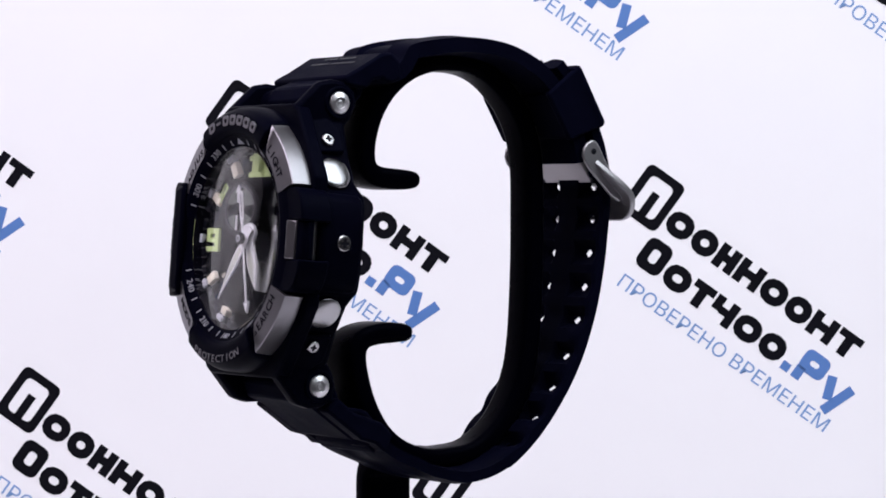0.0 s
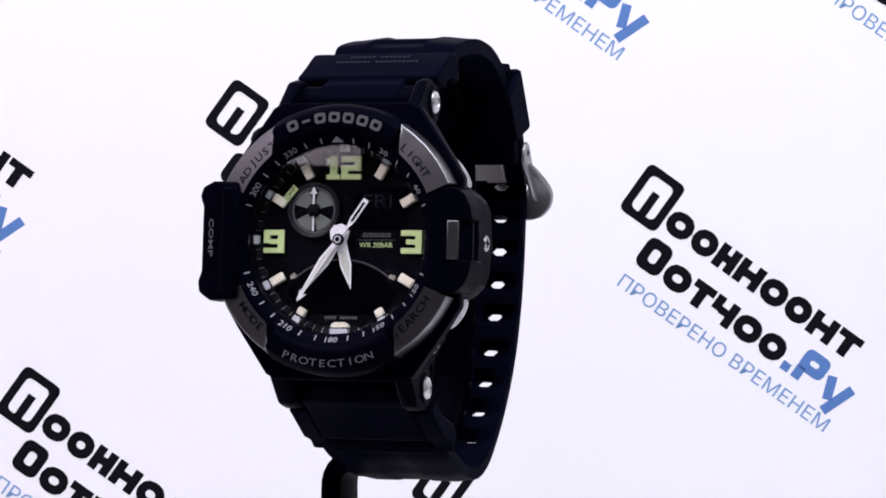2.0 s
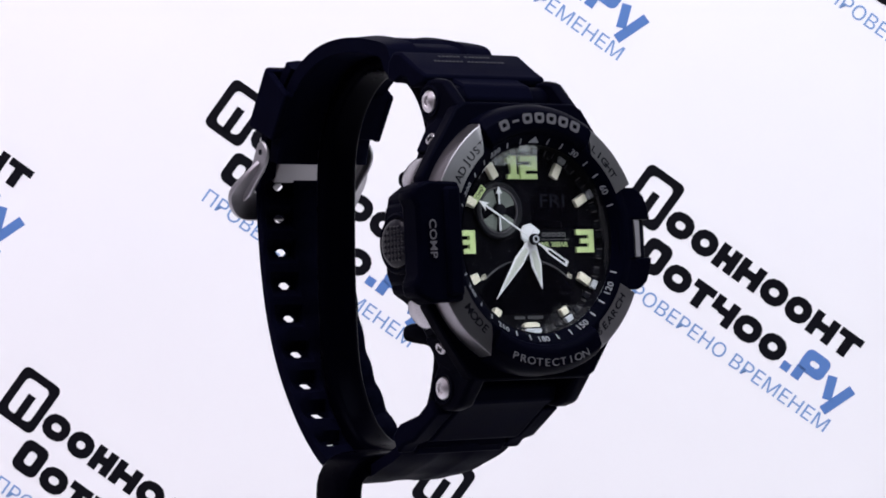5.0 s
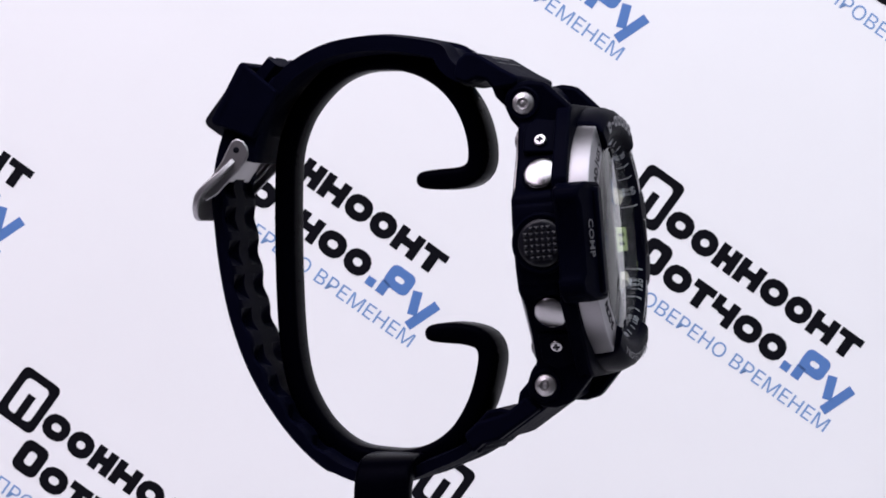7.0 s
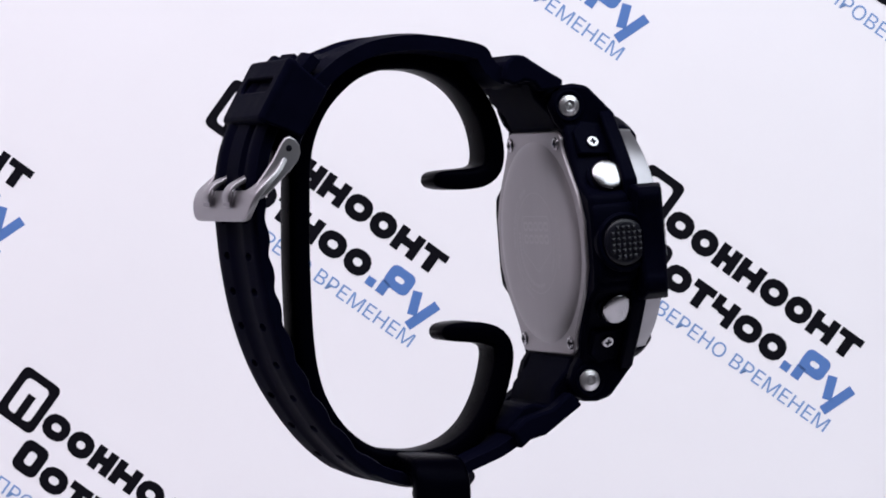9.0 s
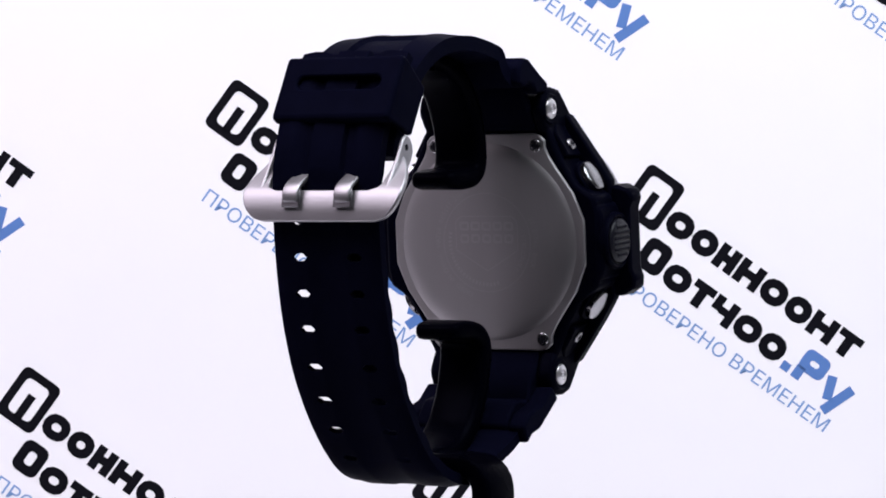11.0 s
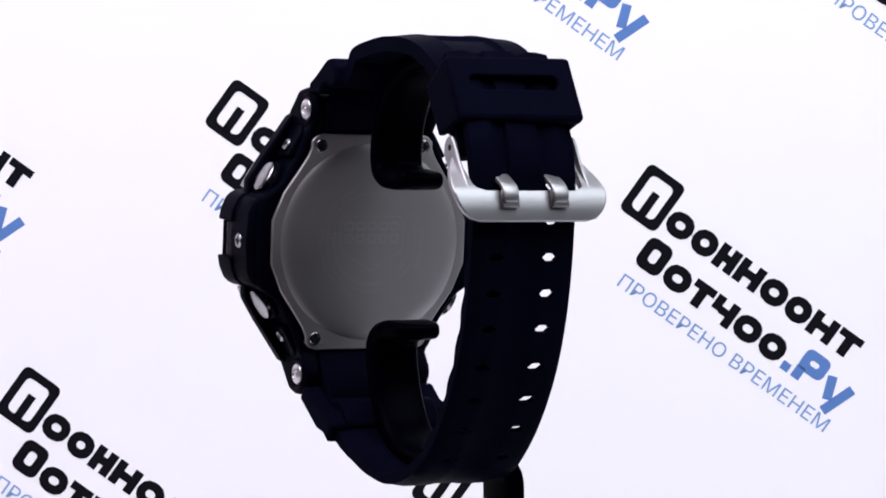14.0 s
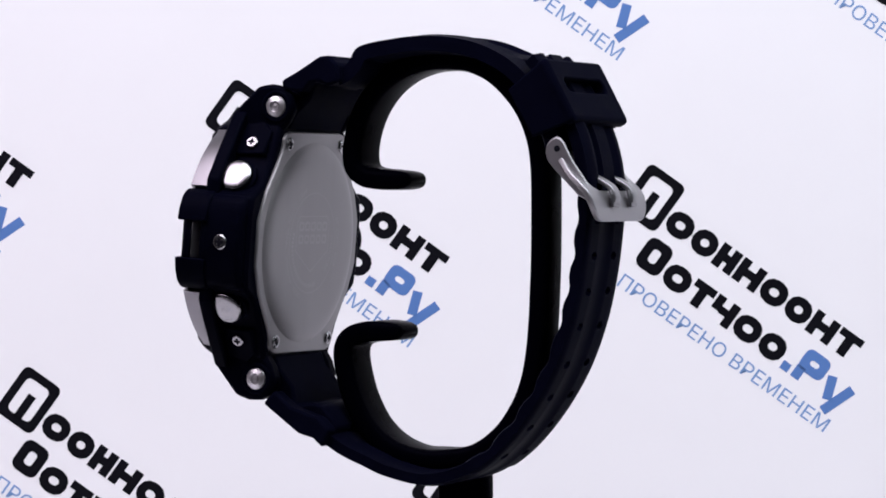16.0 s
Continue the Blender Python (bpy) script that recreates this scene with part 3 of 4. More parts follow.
    part("guard_web", box(17.0, 20.5, -3.3, 3.3, 9, 14.2), RESIN, guard, matrix=HEAD)
    bm = prism([(20.2, 9.85), (22.4, 9.85), (23.75, 11.15), (22.0, 11.3), (22.0, 13.75), (20.2, 14.6)], -3.2, 3.2)
    bm.transform(Matrix(((1, 0, 0, 0), (0, 0, -1, 0), (0, 1, 0, 0), (0, 0, 0, 1))))
    lip = prism([(22.03, 11.4), (23.8, 11.25), (24.0, 12.3), (23.4, 13.1), (22.03, 13.55)], -3.24, 3.24)
    lip.transform(Matrix(((1, 0, 0, 0), (0, 0, -1, 0), (0, 1, 0, 0), (0, 0, 0, 1))))
    part("guard_lip", lip, RESIN, guard, matrix=HEAD, bevel=0.2)
    part("inlay", bm, INSERT, guard, "narrow grey steel inlay", HEAD, bevel=0.15)
    sc = part("guard_screw", screw(1.35), STEEL, guard, "small steel cross-head screw", HEAD @ outward(23.65, 0.0, 5.4, 0))
    part("guard_screw_slot", cross(1.35, 0.52), DARK, guard, matrix=HEAD @ outward(23.65, 0.0, 5.4, 0))
    lg = [(-17.2, 9.6), (-22.2, 9.8), (-24.6, 9.0), (-25.3, 7.4), (-24.5, 5.6), (-24.5, -5.4), (-25.3, -7.0), (-25.0, -9.0), (-22.4, -10.4), (-17.2, -10.2)]
    bm = prism(lg, 8.6, 15.3)
    for v in bm.verts:
        if v.co.z > 10 and v.co.x < -20.2:
            v.co.z = 15.3 + (v.co.x + 20.2) * 0.50
    g2 = prism([(-20.2, 8.7), (-17.0, 9.0), (-17.0, -9.4), (-20.2, -9.2)], 13.0, 15.4)
    joined(bm, g2)
    guard = part("crown_guard", bm, RESIN, wt, "black resin guard over the side button", HEAD, bevel=0.6)
    part("guard_foot", prism([(-17.2, 7.2), (-22.0, 7.0), (-22.8, 4.8), (-22.8, -4.8), (-22.0, -7.0), (-17.2, -7.2)], 0.8, 9.0), RESIN, guard, matrix=HEAD, bevel=0.8)
    word = lettering("COMP", 1.2, 0.05, 0.01, 1.4)
    word.transform(shift(-22.3, 0.2, 14.3) @ Matrix.Rotation(-math.atan(0.50), 4, "Y") @ rot(-90))
    part("lettering", word, GREYINK, guard, "pale printed letters", HEAD)
    m = HEAD @ outward(-23.1, 0.0, 5.9, 180)
    part("button_collar", ring_arc([(4.15, -1), (5.2, -1), (5.2, 0.3), (4.8, 0.7), (4.25, 0.6)], 0, 360, 40), RESIN, wt, matrix=m)
    crown = part("crown", turned([(0, -1), (4.05, -1), (4.05, 0.75), (3.8, 1.05), (3.3, 1.2), (0, 1.25)], 40), STUD, wt, "round black button with a checkered grip", m)
    studs = bmesh.new()
    for i in range(6):
        for j in range(6):
            x, y = (i - 2.5) * 1.0, (j - 2.5) * 1.0
            if math.hypot(x, y) < 3.3:
                g = prism([(x - 0.40, y - 0.40), (x + 0.40, y - 0.40), (x + 0.40, y + 0.40), (x - 0.40, y + 0.40)], 1.2, 1.26)
                top = g.verts.new((x, y, 1.60))
                f = [f for f in g.faces if all(v.co.z > 1.23 for v in f.verts)][0]
                vs = list(f.verts)
                g.faces.remove(f)
                for k in range(4):
                    g.faces.new((vs[k], vs[(k + 1) % 4], top))
                joined(studs, g)
    part("grip", studs, STUD, crown, "raised checkered studs", m, smooth=10)


def dial(wt):
    z = 9.75
    face = part("dial", turned([(0, z - 0.6), (16.1, z - 0.6), (16.1, z), (0, z)], 72), DIAL, wt, "black dial with two dark displays", DIALSIDE)
    part("rehaut", ring_arc([(14.5, z), (15.5, z + 0.6), (15.85, 13.0), (16.1, 13.0), (16.1, z)], 0, 360, 96), DIAL, face, matrix=DIALSIDE)
    part("crystal", turned([(0, 12.95), (15.85, 12.95), (15.85, 13.4), (15.6, 13.55), (0, 13.55)], 72), GLASS, wt, "clear flat mineral glass", DIALSIDE).visible_shadow = False
    strokes = {"1": [(-0.55, 0.65, -1.9, 1.9), (-1.15, -0.55, 0.7, 1.5), (-1.15, 1.2, -1.9, -1.1)],
               "2": [(-1.7, 1.7, 1.0, 1.9), (0.65, 1.7, 0.0, 1.0), (-1.7, 1.7, -0.5, 0.4), (-1.7, -0.65, -1.2, -0.5), (-1.7, 1.7, -1.9, -1.05)],
               "3": [(-1.8, 1.8, 1.0, 1.9), (0.7, 1.8, -1.9, 1.0), (-0.9, 0.7, -0.4, 0.4), (-1.8, 0.7, -1.9, -1.0)],
               "9": [(-1.8, 1.8, 1.0, 1.9), (0.7, 1.8, -1.9, 1.0), (-1.8, -0.7, -0.3, 1.0), (-0.7, 0.7, -0.45, 0.35), (-1.8, 0.7, -1.9, -1.1)]}
    for marks in ((("1", -2.05, 11.95), ("2", 1.1, 11.95)), (("9", -12.2, -0.2),), (("3", 12.0, -0.2),)):
        g = bmesh.new()
        for word, x, y in marks:
            for x0, x1, y0, y1 in strokes[word]:
                box(x + x0, x + x1, y + y0, y + y1, z, z + 0.5, g)
        part("numeral", g, LUME, face, "pale green luminous numeral", DIALSIDE)
    for h in (1, 2, 4, 5, 7, 8, 10, 11):
        a = 30 * h
        short = h in (5, 7)
        g = box(-0.72, 0.72, 11.8 if not short else 13.0, 14.3, z, z + 0.9)
        g.transform(rot(-a))
        part("hour_marker", g, CREAM, face, "cream luminous baton", DIALSIDE, bevel=0.15)
        g = box(-0.68, 0.68, 14.65, 15.55, z + 0.2, z + 1.2)
        g.transform(rot(-a))
        part("marker_tip", g, PALE, face, "pale square tip", DIALSIDE)
    part("marker_tip", box(-0.7, 0.7, 14.6, 15.55, z + 0.2, z + 1.2), PALE, face, "pale square tip", DIALSIDE)
    part("marker_tip", box(-15.6, -14.7, -0.7, 0.7, z + 0.2, z + 1.2), PALE, face, "pale square tip", DIALSIDE)
    part("hour_marker", prism([(-1.55, -14.3), (1.55, -14.3), (1.55, -13.9), (0.9, -13.5), (-0.9, -13.5), (-1.55, -13.9)], z, z + 0.8), CREAM, face, "cream luminous block", DIALSIDE)
    part("marker_tip", box(-1.55, 1.55, -15.7, -14.6, z + 0.2, z + 1.2), PALE, face, "pale block", DIALSIDE)
    track = bmesh.new()
    for k in range(60):
        if k % 5:
            g = box(-0.1, 0.1, -0.5, 0.5, 0, 0.05)
            g.transform(rot(-6 * k) @ shift(0, 15.0, z + 0.36) @ Matrix.Rotation(0.54, 4, "X"))
            joined(track, g)
    part("minute_track", track, DIMINK, face, "dim printed minute strokes", DIALSIDE)

    blocks = bmesh.new()
    for k in range(60):
        if k % 5 and k % 5 != 2:
            g = box(-0.42, 0.42, 14.3, 15.3, z + 0.1, z + 0.75)
            g.transform(rot(-6 * k - 3))
            joined(blocks, g)
    part("minute_blocks", blocks, FAINT, face, "dark blocks round the dial", DIALSIDE)
    # small compass dial
    sub = shift(-5.3, 4.95, z)
    disc = part("subdial", turned([(0, 0), (4.7, 0), (4.75, 0.5), (4.4, 0.55), (4.2, 0.2), (0, 0.2)], 48), DIAL, face, "small round black subdial", DIALSIDE @ sub)
    part("subdial_ring", ring_arc([(3.75, 0.2), (4.6, 0.2), (4.55, 0.55), (4.4, 0.62), (3.85, 0.4)], 0, 360, 56), RINGINK, face, "sloping dark grey ring", DIALSIDE @ sub)
    part("subdial_rim", ring_arc([(3.55, 0.2), (3.75, 0.2), (3.75, 0.46), (3.55, 0.46)], 0, 360, 48), GREYINK, face, "thin grey ring", DIALSIDE @ sub)
    fans = bmesh.new()
    for lo, hi in ((-75, -14), (14, 75), (118, 170), (190, 242)):
        ring_arc([(1.2, 0.2), (3.4, 0.2), (3.4, 0.3), (1.2, 0.3)], lo, hi, 8, fans)
    part("subdial_fans", fans, WINDOW, face, "greenish grey printed fans", DIALSIDE @ sub)
    needle = box(-0.16, 0.16, -3.4, 3.4, 0.5, 0.65)
    joined(needle, prism([(-0.6, 2.7), (0.6, 2.7), (0, 3.9)], 0.5, 0.66))
    part("subdial_needle", needle, HANDW, face, "small white needle", DIALSIDE @ sub)
    part("subdial_cap", turned([(0, 0.4), (1.0, 0.4), (1.0, 0.9), (0.7, 1.1), (0, 1.1)], 24), DARK, face, "dark centre cap", DIALSIDE @ sub)
    tab = prism([(-1.7, -0.55), (1.7, -0.55), (1.7, 0.55), (-1.7, 0.55)], 0.02, 0.12)
    part("tab", tab, LUME, face, "pale green tab", DIALSIDE @ shift(-9.55, 7.45, z + 0.66) @ rot(50))
    part("lettering", lettering("COMP", 0.8, 0.03), DARK, face, "small dark letters", DIALSIDE @ shift(-9.55, 7.45, z + 0.80) @ rot(50))
    # displays
    part("display", prism([(1.6, 1.9), (11.0, 1.9), (11.0, 8.8), (3.2, 8.8), (1.6, 7.0)], z + 0.02, z + 0.12), LCD, face, "dark display window", DIALSIDE)
    part("display", prism([(-9.5, -8.6), (-6.5, -5.2), (-3.0, -3.8), (0, -3.5), (3.0, -3.8), (6.5, -5.2), (9.5, -8.6), (7.0, -12.0), (-7.0, -12.0)], z + 0.02, z + 0.12), LCD, face, "dark display window", DIALSIDE)
    rim = bmesh.new()
    ring_arc([(12.6, 0.02), (12.8, 0.02), (12.8, 0.16), (12.6, 0.16)], -42, 42, 24, rim)
    part("display_rim", rim, DIMINK, face, "dim arched line", DIALSIDE @ shift(0, -15.8, z))
    part("display_digits", lettering("FRI", 2.2, 0.02, 0, 1.4), FAINT, face, "faint display letters", DIALSIDE @ shift(5.8, 6.5, z + 0.14))
    part("lettering", lettering("WR 20BAR", 0.85, 0.03, 0, 1.05), LUME, face, "pale green letters", DIALSIDE @ shift(5.7, -0.7, z + 0.1))
    part("lettering", lettering("60", 0.8, 0.03), CREAM, face, "cream numerals", DIALSIDE @ shift(-8.7, -5.9, z + 0.1) @ rot(25))
    part("lettering", lettering("60", 0.8, 0.03), CREAM, face, "cream numerals", DIALSIDE @ shift(8.7, -5.9, z + 0.1) @ rot(-25))
    bars = bmesh.new()
    for k in range(5):
        frame_block(0.8, 0.7, 0.2, 0, 0.05, bars, 3.8 + k * 1.0, 0.9)
    box(2.5, 9.0, 0.05, 0.15, 0, 0.05, bars)
    part("maker_mark", bars, DIMINK, face, "dim printed blocks", DIALSIDE @ shift(0, 0, z + 0.12))
    bars = bmesh.new()
    for k in range(11):
        if k != 4:
            box(-2.9 + k * 0.53, -2.52 + k * 0.53, -12.9, -12.4, 0, 0.05, bars)
    part("dial_print", bars, DIMINK, face, "dim unreadable print", DIALSIDE @ shift(0, 0, z + 0.12))

    cap = part("hand_cap", turned([(0, z + 2.2), (0.95, z + 2.2), (0.95, z + 2.72), (0.8, z + 2.85), (0, z + 2.86)], 32), DARK, wt, "dark cap over the hands", DIALSIDE)
    part("cap_ring", ring_arc([(0.42, z + 2.84), (0.62, z + 2.84), (0.62, z + 2.92), (0.42, z + 2.92)], 0, 360, 28), PALE, cap, "thin pale ring", DIALSIDE)
    # hour and minute hand stand almost still
    hour = prism([(-0.75, -2.6), (-1.55, -1.9), (-1.7, -0.6), (-0.9, 0.6), (-1.0, 4.4), (0, 8.5), (1.0, 4.4), (0.9, 0.6), (1.7, -0.6), (1.55, -1.9), (0.75, -2.6)][::-1], 0, 0.22)
    part("hour_hand", hour, HANDW, wt, "short white tapered hand", DIALSIDE @ shift(0, 0, z + 1.2) @ rot(-166), bevel=0.06)
    inset = prism([(-0.45, 1.9), (-0.66, 4.4), (0, 7.2), (0.66, 4.4), (0.45, 1.9)][::-1], 0.2, 0.26)
    part("hand_lume", inset, HANDLUME, wt, "pale luminous filling", DIALSIDE @ shift(0, 0, z + 1.2) @ rot(-166))


def minute_needle(wt):
    g = prism([(-0.55, -2.2), (-0.6, 0), (-0.98, 4.5), (0, 12.6), (0.98, 4.5), (0.6, 0), (0.55, -2.2)][::-1], 0, 0.2)
    hand = part("minute_hand", g, HANDW, wt, "long white tapered hand", bevel=0.06)
    part("hand_lume", prism([(-0.4, 2.0), (-0.64, 4.6), (0, 10.8), (0.64, 4.6), (0.4, 2.0)][::-1], 0.18, 0.24), HANDLUME, hand, "pale luminous filling")
    return hand


def second_needle(wt):
    g = box(-0.13, 0.13, -2.5, 11.9, 0, 0.16)
    joined(g, prism([(-0.75, 10.6), (0, 11.2), (0.75, 10.6), (0, 12.6)], 0, 0.17))
    joined(g, prism([(-0.16, -2.4), (-0.5, -4.0), (-0.5, -8.0), (-0.25, -8.0), (-0.25, -3.6), (0.25, -3.6), (0.25, -8.0), (0.5, -8.0), (0.5, -4.0), (0.16, -2.4)], 0, 0.17))
    joined(g, box(-0.5, 0.5, -8.1, -7.6, 0, 0.18))
    joined(g, turned([(0, -0.1), (0.85, -0.1), (0.85, 0.4), (0.6, 0.6), (0, 0.62)], 24))
    return part("second_hand", g, HANDW, wt, "thin white sweep hand with an arrow tip")


# ---------------------------------------------------------------- strap and buckle
def strap_band(track, s_rows, half_width, cols, relief, thick, holes=(), sense=1):
    """A band along track (its outer face). cols: (u, swing) pairs across it; at the middle of a hole the columns swing out.
    relief(s, u) is the height above the outer face. holes: pairs (row of a hole's middle, column left of it)."""
    bm = bmesh.new()
    top, low = [], []
    mids = {i for i, _ in holes}
    for i, s in enumerate(s_rows):
        p, nn = track.at(s), track.normal(s) * sense
        hw = half_width(s)
        a, b = [], []
        for u, swing in cols:
            uu = u * hw / 10.0 if abs(u) > 9 else u
            uu += swing if i in mids else 0.0
            h = relief(s, uu)
            a.append(bm.verts.new((uu, -(p.x + nn.x * h), p.y + nn.y * h)))
            d = -thick(s, uu)
            b.append(bm.verts.new((uu, -(p.x + nn.x * d), p.y + nn.y * d)))
        top.append(a), low.append(b)
    nc = len(cols)
    gone = set()
    for i, j in holes:
        gone |= {(i - 1, j), (i, j)}
    for i in range(len(s_rows) - 1):
        for j in range(nc - 1):
            if (i, j) in gone:
                continue
            bm.faces.new((top[i][j], top[i][j + 1], top[i + 1][j + 1], top[i + 1][j]))
            bm.faces.new((low[i][j], low[i + 1][j], low[i + 1][j + 1], low[i][j + 1]))
        for j in (0, nc - 1):
            bm.faces.new((top[i][j], top[i + 1][j], low[i + 1][j], low[i][j]))
    for i, j in holes:
        loop = [(i - 1, j), (i, j), (i + 1, j), (i + 1, j + 1), (i, j + 1), (i - 1, j + 1)]
        for (a, b), (c, d) in zip(loop, loop[1:] + loop[:1]):
            bm.faces.new((top[a][b], top[c][d], low[c][d], low[a][b]))
    for i in (0, len(s_rows) - 1):
        for j in range(nc - 1):
            bm.faces.new((top[i][j], top[i][j + 1], low[i][j + 1], low[i][j]))
    return bm


def slotted(w, h, thick, sw, sh, sy, r):
    """A rounded plate with a long slot; x across, y along it, z its depth."""
    bm = bmesh.new()
    def loop(hw, hh, rad, cy):
        pts = []
        for cx, yy, a0 in ((hw - rad, hh - rad, 0), (-hw + rad, hh - rad, 90), (-hw + rad, -hh + rad, 180), (hw - rad, -hh + rad, 270)):
            for k in range(5):
                a = radians(a0 + 22.5 * k)
                pts.append((cx + rad * math.cos(a), cy + yy + rad * math.sin(a)))
        return pts
    outer, inner = loop(w / 2, h / 2, 0.8, 0), loop(sw / 2, sh / 2, sh / 2 - 0.02, -sy)
    soft = loop(w / 2 - 0.5, h / 2 - 0.5, 0.6, 0)
    rows = [[bm.verts.new((x, y, z)) for x, y in pts] for pts, z in ((outer, r), (outer, 0.5), (soft, 0), (inner, 0), (inner, r))]
    n = len(outer)
    for a, b in ((0, 1), (1, 2), (2, 3), (3, 4), (4, 0)):
        for i in range(n):
            k = (i + 1) % n
            bm.faces.new((rows[a][i], rows[a][k], rows[b][k], rows[b][i]))
    return bm


def across(points, u0, u1):
    """A side outline of (w, z) given a width from u0 to u1."""
    bm = prism([(w, z) for w, z in points], u0, u1)
    bm.transform(Matrix(((0, 0, 1, 0), (-1, 0, 0, 0), (0, 1, 0, 0), (0, 0, 0, 1))))
    return bm


def strap(wt):
    # end links
    t, l = PIN_TOP, PIN_LOW
    top_link = [(-12.4, 4.2), (-12.0, 7.2), (-10.4, 8.8), (-8.4, 8.6), (-3.8, 5.9), (-0.5, 4.0), (2.0, 3.2), (3.4, 0.5), (1.8, -2.8), (-1.2, -4.4), (-2.6, -1.6), (-5.6, 1.1), (-6.7, 4.0), (-8.4, 4.3), (-10.2, 3.4)]
    low_link = [(-14.5, -8.5), (-13.2, -6.7), (-11.4, -4.7), (-9.4, -4.2), (-6.2, -4.7), (-5.6, -1.4), (-2.9, 1.8), (-2.0, 4.2), (1.5, 3.0), (3.0, 0), (2.2, -2.6), (-0.7, -4.0), (-8.3, -9.6), (-9.6, -9.6), (-11.4, -9.2), (-11.6, -10.7), (-13.0, -12.3)]
    link = part("strap_link", across([(t[0] + a, t[1] + b - (0.25 if a > -9 and b > 3 else 0)) for a, b in top_link], -7.2, 7.2), RUBBER, wt, "black resin strap end link", bevel=0.5)
    rear = [(-12.3, 4.3), (-10.2, 3.4), (-8.4, 4.2), (-6.7, 3.9), (-5.6, 1.1), (-2.8, -1.5), (-1.4, -4.1), (0.6, -3.2), (-1.8, -0.4), (-4.2, 2.4), (-6.4, 5.2), (-10.4, 5.4)]
    part("link_rear", across([(t[0] + a, t[1] + b) for a, b in rear], -10.4, 10.4), RUBBER, link, bevel=0.3)
    plate = [(-12.4, 4.2), (-12.0, 7.2), (-10.4, 8.8), (-8.4, 8.6), (-3.8, 5.9), (-1.0, 4.5), (-1.4, 3.0), (-5.4, 2.4), (-6.7, 4.0), (-8.4, 4.3), (-10.2, 3.4)]
    end = part("strap_end", across([(t[0] + a, t[1] + b) for a, b in plate], -12.9, 12.9), RUBBER, link, bevel=0.5)
    for sgn in (-1, 1):
        m = Matrix(((0, 0, sgn, sgn * 7.0), (1, 0, 0, -t[0]), (0, sgn, 0, t[1]), (0, 0, 0, 1)))
        part("pin_barrel", turned([(0, -0.5), (2.85, -0.5), (2.85, 3.5), (2.6, 3.55), (2.6, 4.2), (2.3, 4.5), (0, 4.5)], 24), RESIN, link, matrix=m)
        part("pin_washer", ring_arc([(1.6, 3.62), (2.68, 3.62), (2.7, 3.85), (1.6, 3.85)], 0, 360, 24), INSERT, link, "thin steel washer", m)
    link = part("strap_link", across([(l[0] + a, l[1] + b) for a, b in low_link], -9.4, 9.4), RUBBER, wt, "black resin strap end link", bevel=0.5)
    side_low = [(-14.5, -8.7), (-12.4, -6.6), (-7.0, -4.8), (-3.6, -2.0), (-1.4, -4.3), (-8.3, -9.4), (-11.2, -10.2), (-13.0, -11.8)]
    part("strap_link_side", across([(l[0] + a, l[1] + b) for a, b in side_low], -13.1, -9.5), RUBBER, link, bevel=0.5)
    part("strap_link_side", across([(l[0] + a, l[1] + b) for a, b in side_low], 9.5, 13.1), RUBBER, link, bevel=0.5)

    # short strap from 12 o'clock to the buckle
    upper = Track([(12.0, 31.7), (10.6, 32.3), (9.5, 33.3), (8.4, 35.3), (6.6, 36.3), (2.4, 37.1), (-3.5, 37.7), (-9.6, 37.3), (-14.6, 36.1), (-19.6, 33.6), (-23.6, 30.1), (-27.0, 25.1), (-29.0, 20.6), (-30.2, 16.0)])
    n = 60
    rows = [upper.length * i / n for i in range(n + 1)]
    cols = [(-10, 0), (-9.2, 0), (-5.4, 0), (-4.8, 0), (-3.4, 0), (3.4, 0), (4.8, 0), (5.4, 0), (9.2, 0), (10, 0)]
    def wide(s):
        return 11.3 - 1.0 * min(1, s / 45)
    def ribs(s, u):
        h = 0.0
        if abs(u) > 9.6:
            h = -0.5
        elif abs(u) < 5.0:
            h = -0.75 if (s % 11.0) > 2.2 else -0.1
        return h
    band = part("upper_strap", strap_band(upper, rows, wide, cols, ribs, lambda s, u: 3.5 if abs(u) < 9.6 else 3.1), RUBBER, wt, "ribbed black resin strap half", bevel=0.25, lean=LEAN, side_step=-0.62, rear=0.5)

    bars = bmesh.new()
    for w0, z0, n0 in ((15.2, 33.33, 14), (16.7, 32.45, 19)):
        for k in range(n0):
            if k != n0 // 2 - 1:
                g = box(-0.26, 0.26, -0.2, 0.2, -0.02, 0.05)
                g.transform(Matrix.Translation(((k - (n0 - 1) / 2) * 0.8, -w0, z0)) @ Matrix.Rotation(math.atan2(2.7, 4.6), 4, "X"))
                joined(bars, g)
    part("strap_print", bars, RINGINK, end, "dim unreadable print")
    # long strap with the holes, from 6 o'clock under the stand and up through buckle and loop
    lower = Track([(15.0, -33.9), (11.2, -36.4), (6.3, -38.5), (2.4, -40.1), (-4.5, -41.4), (-11.4, -39.8), (-17.3, -35.9), (-23.1, -29.4), (-28.0, -21.5), (-31.4, -12.7),
                   (-33.4, -3.8), (-34.4, 4.0), (-34.8, 9.0), (-34.6, 14.0), (-33.3, 19.5), (-30.7, 25.2), (-27.2, 30.6), (-24.6, 33.9)])
    def place(z):
        return min((abs(lower.at(k * 0.25).y - z), k * 0.25) for k in range(int(lower.length * 4)) if lower.at(k * 0.25).x < -6)[1]
    mids = [place(z) for z in (-36.0, -30.9, -25.5, -19.8, -13.4, -7.2, -1.1, 5.2, 11.2)]
    rows, hole_rows = [], []
    last = 0.0
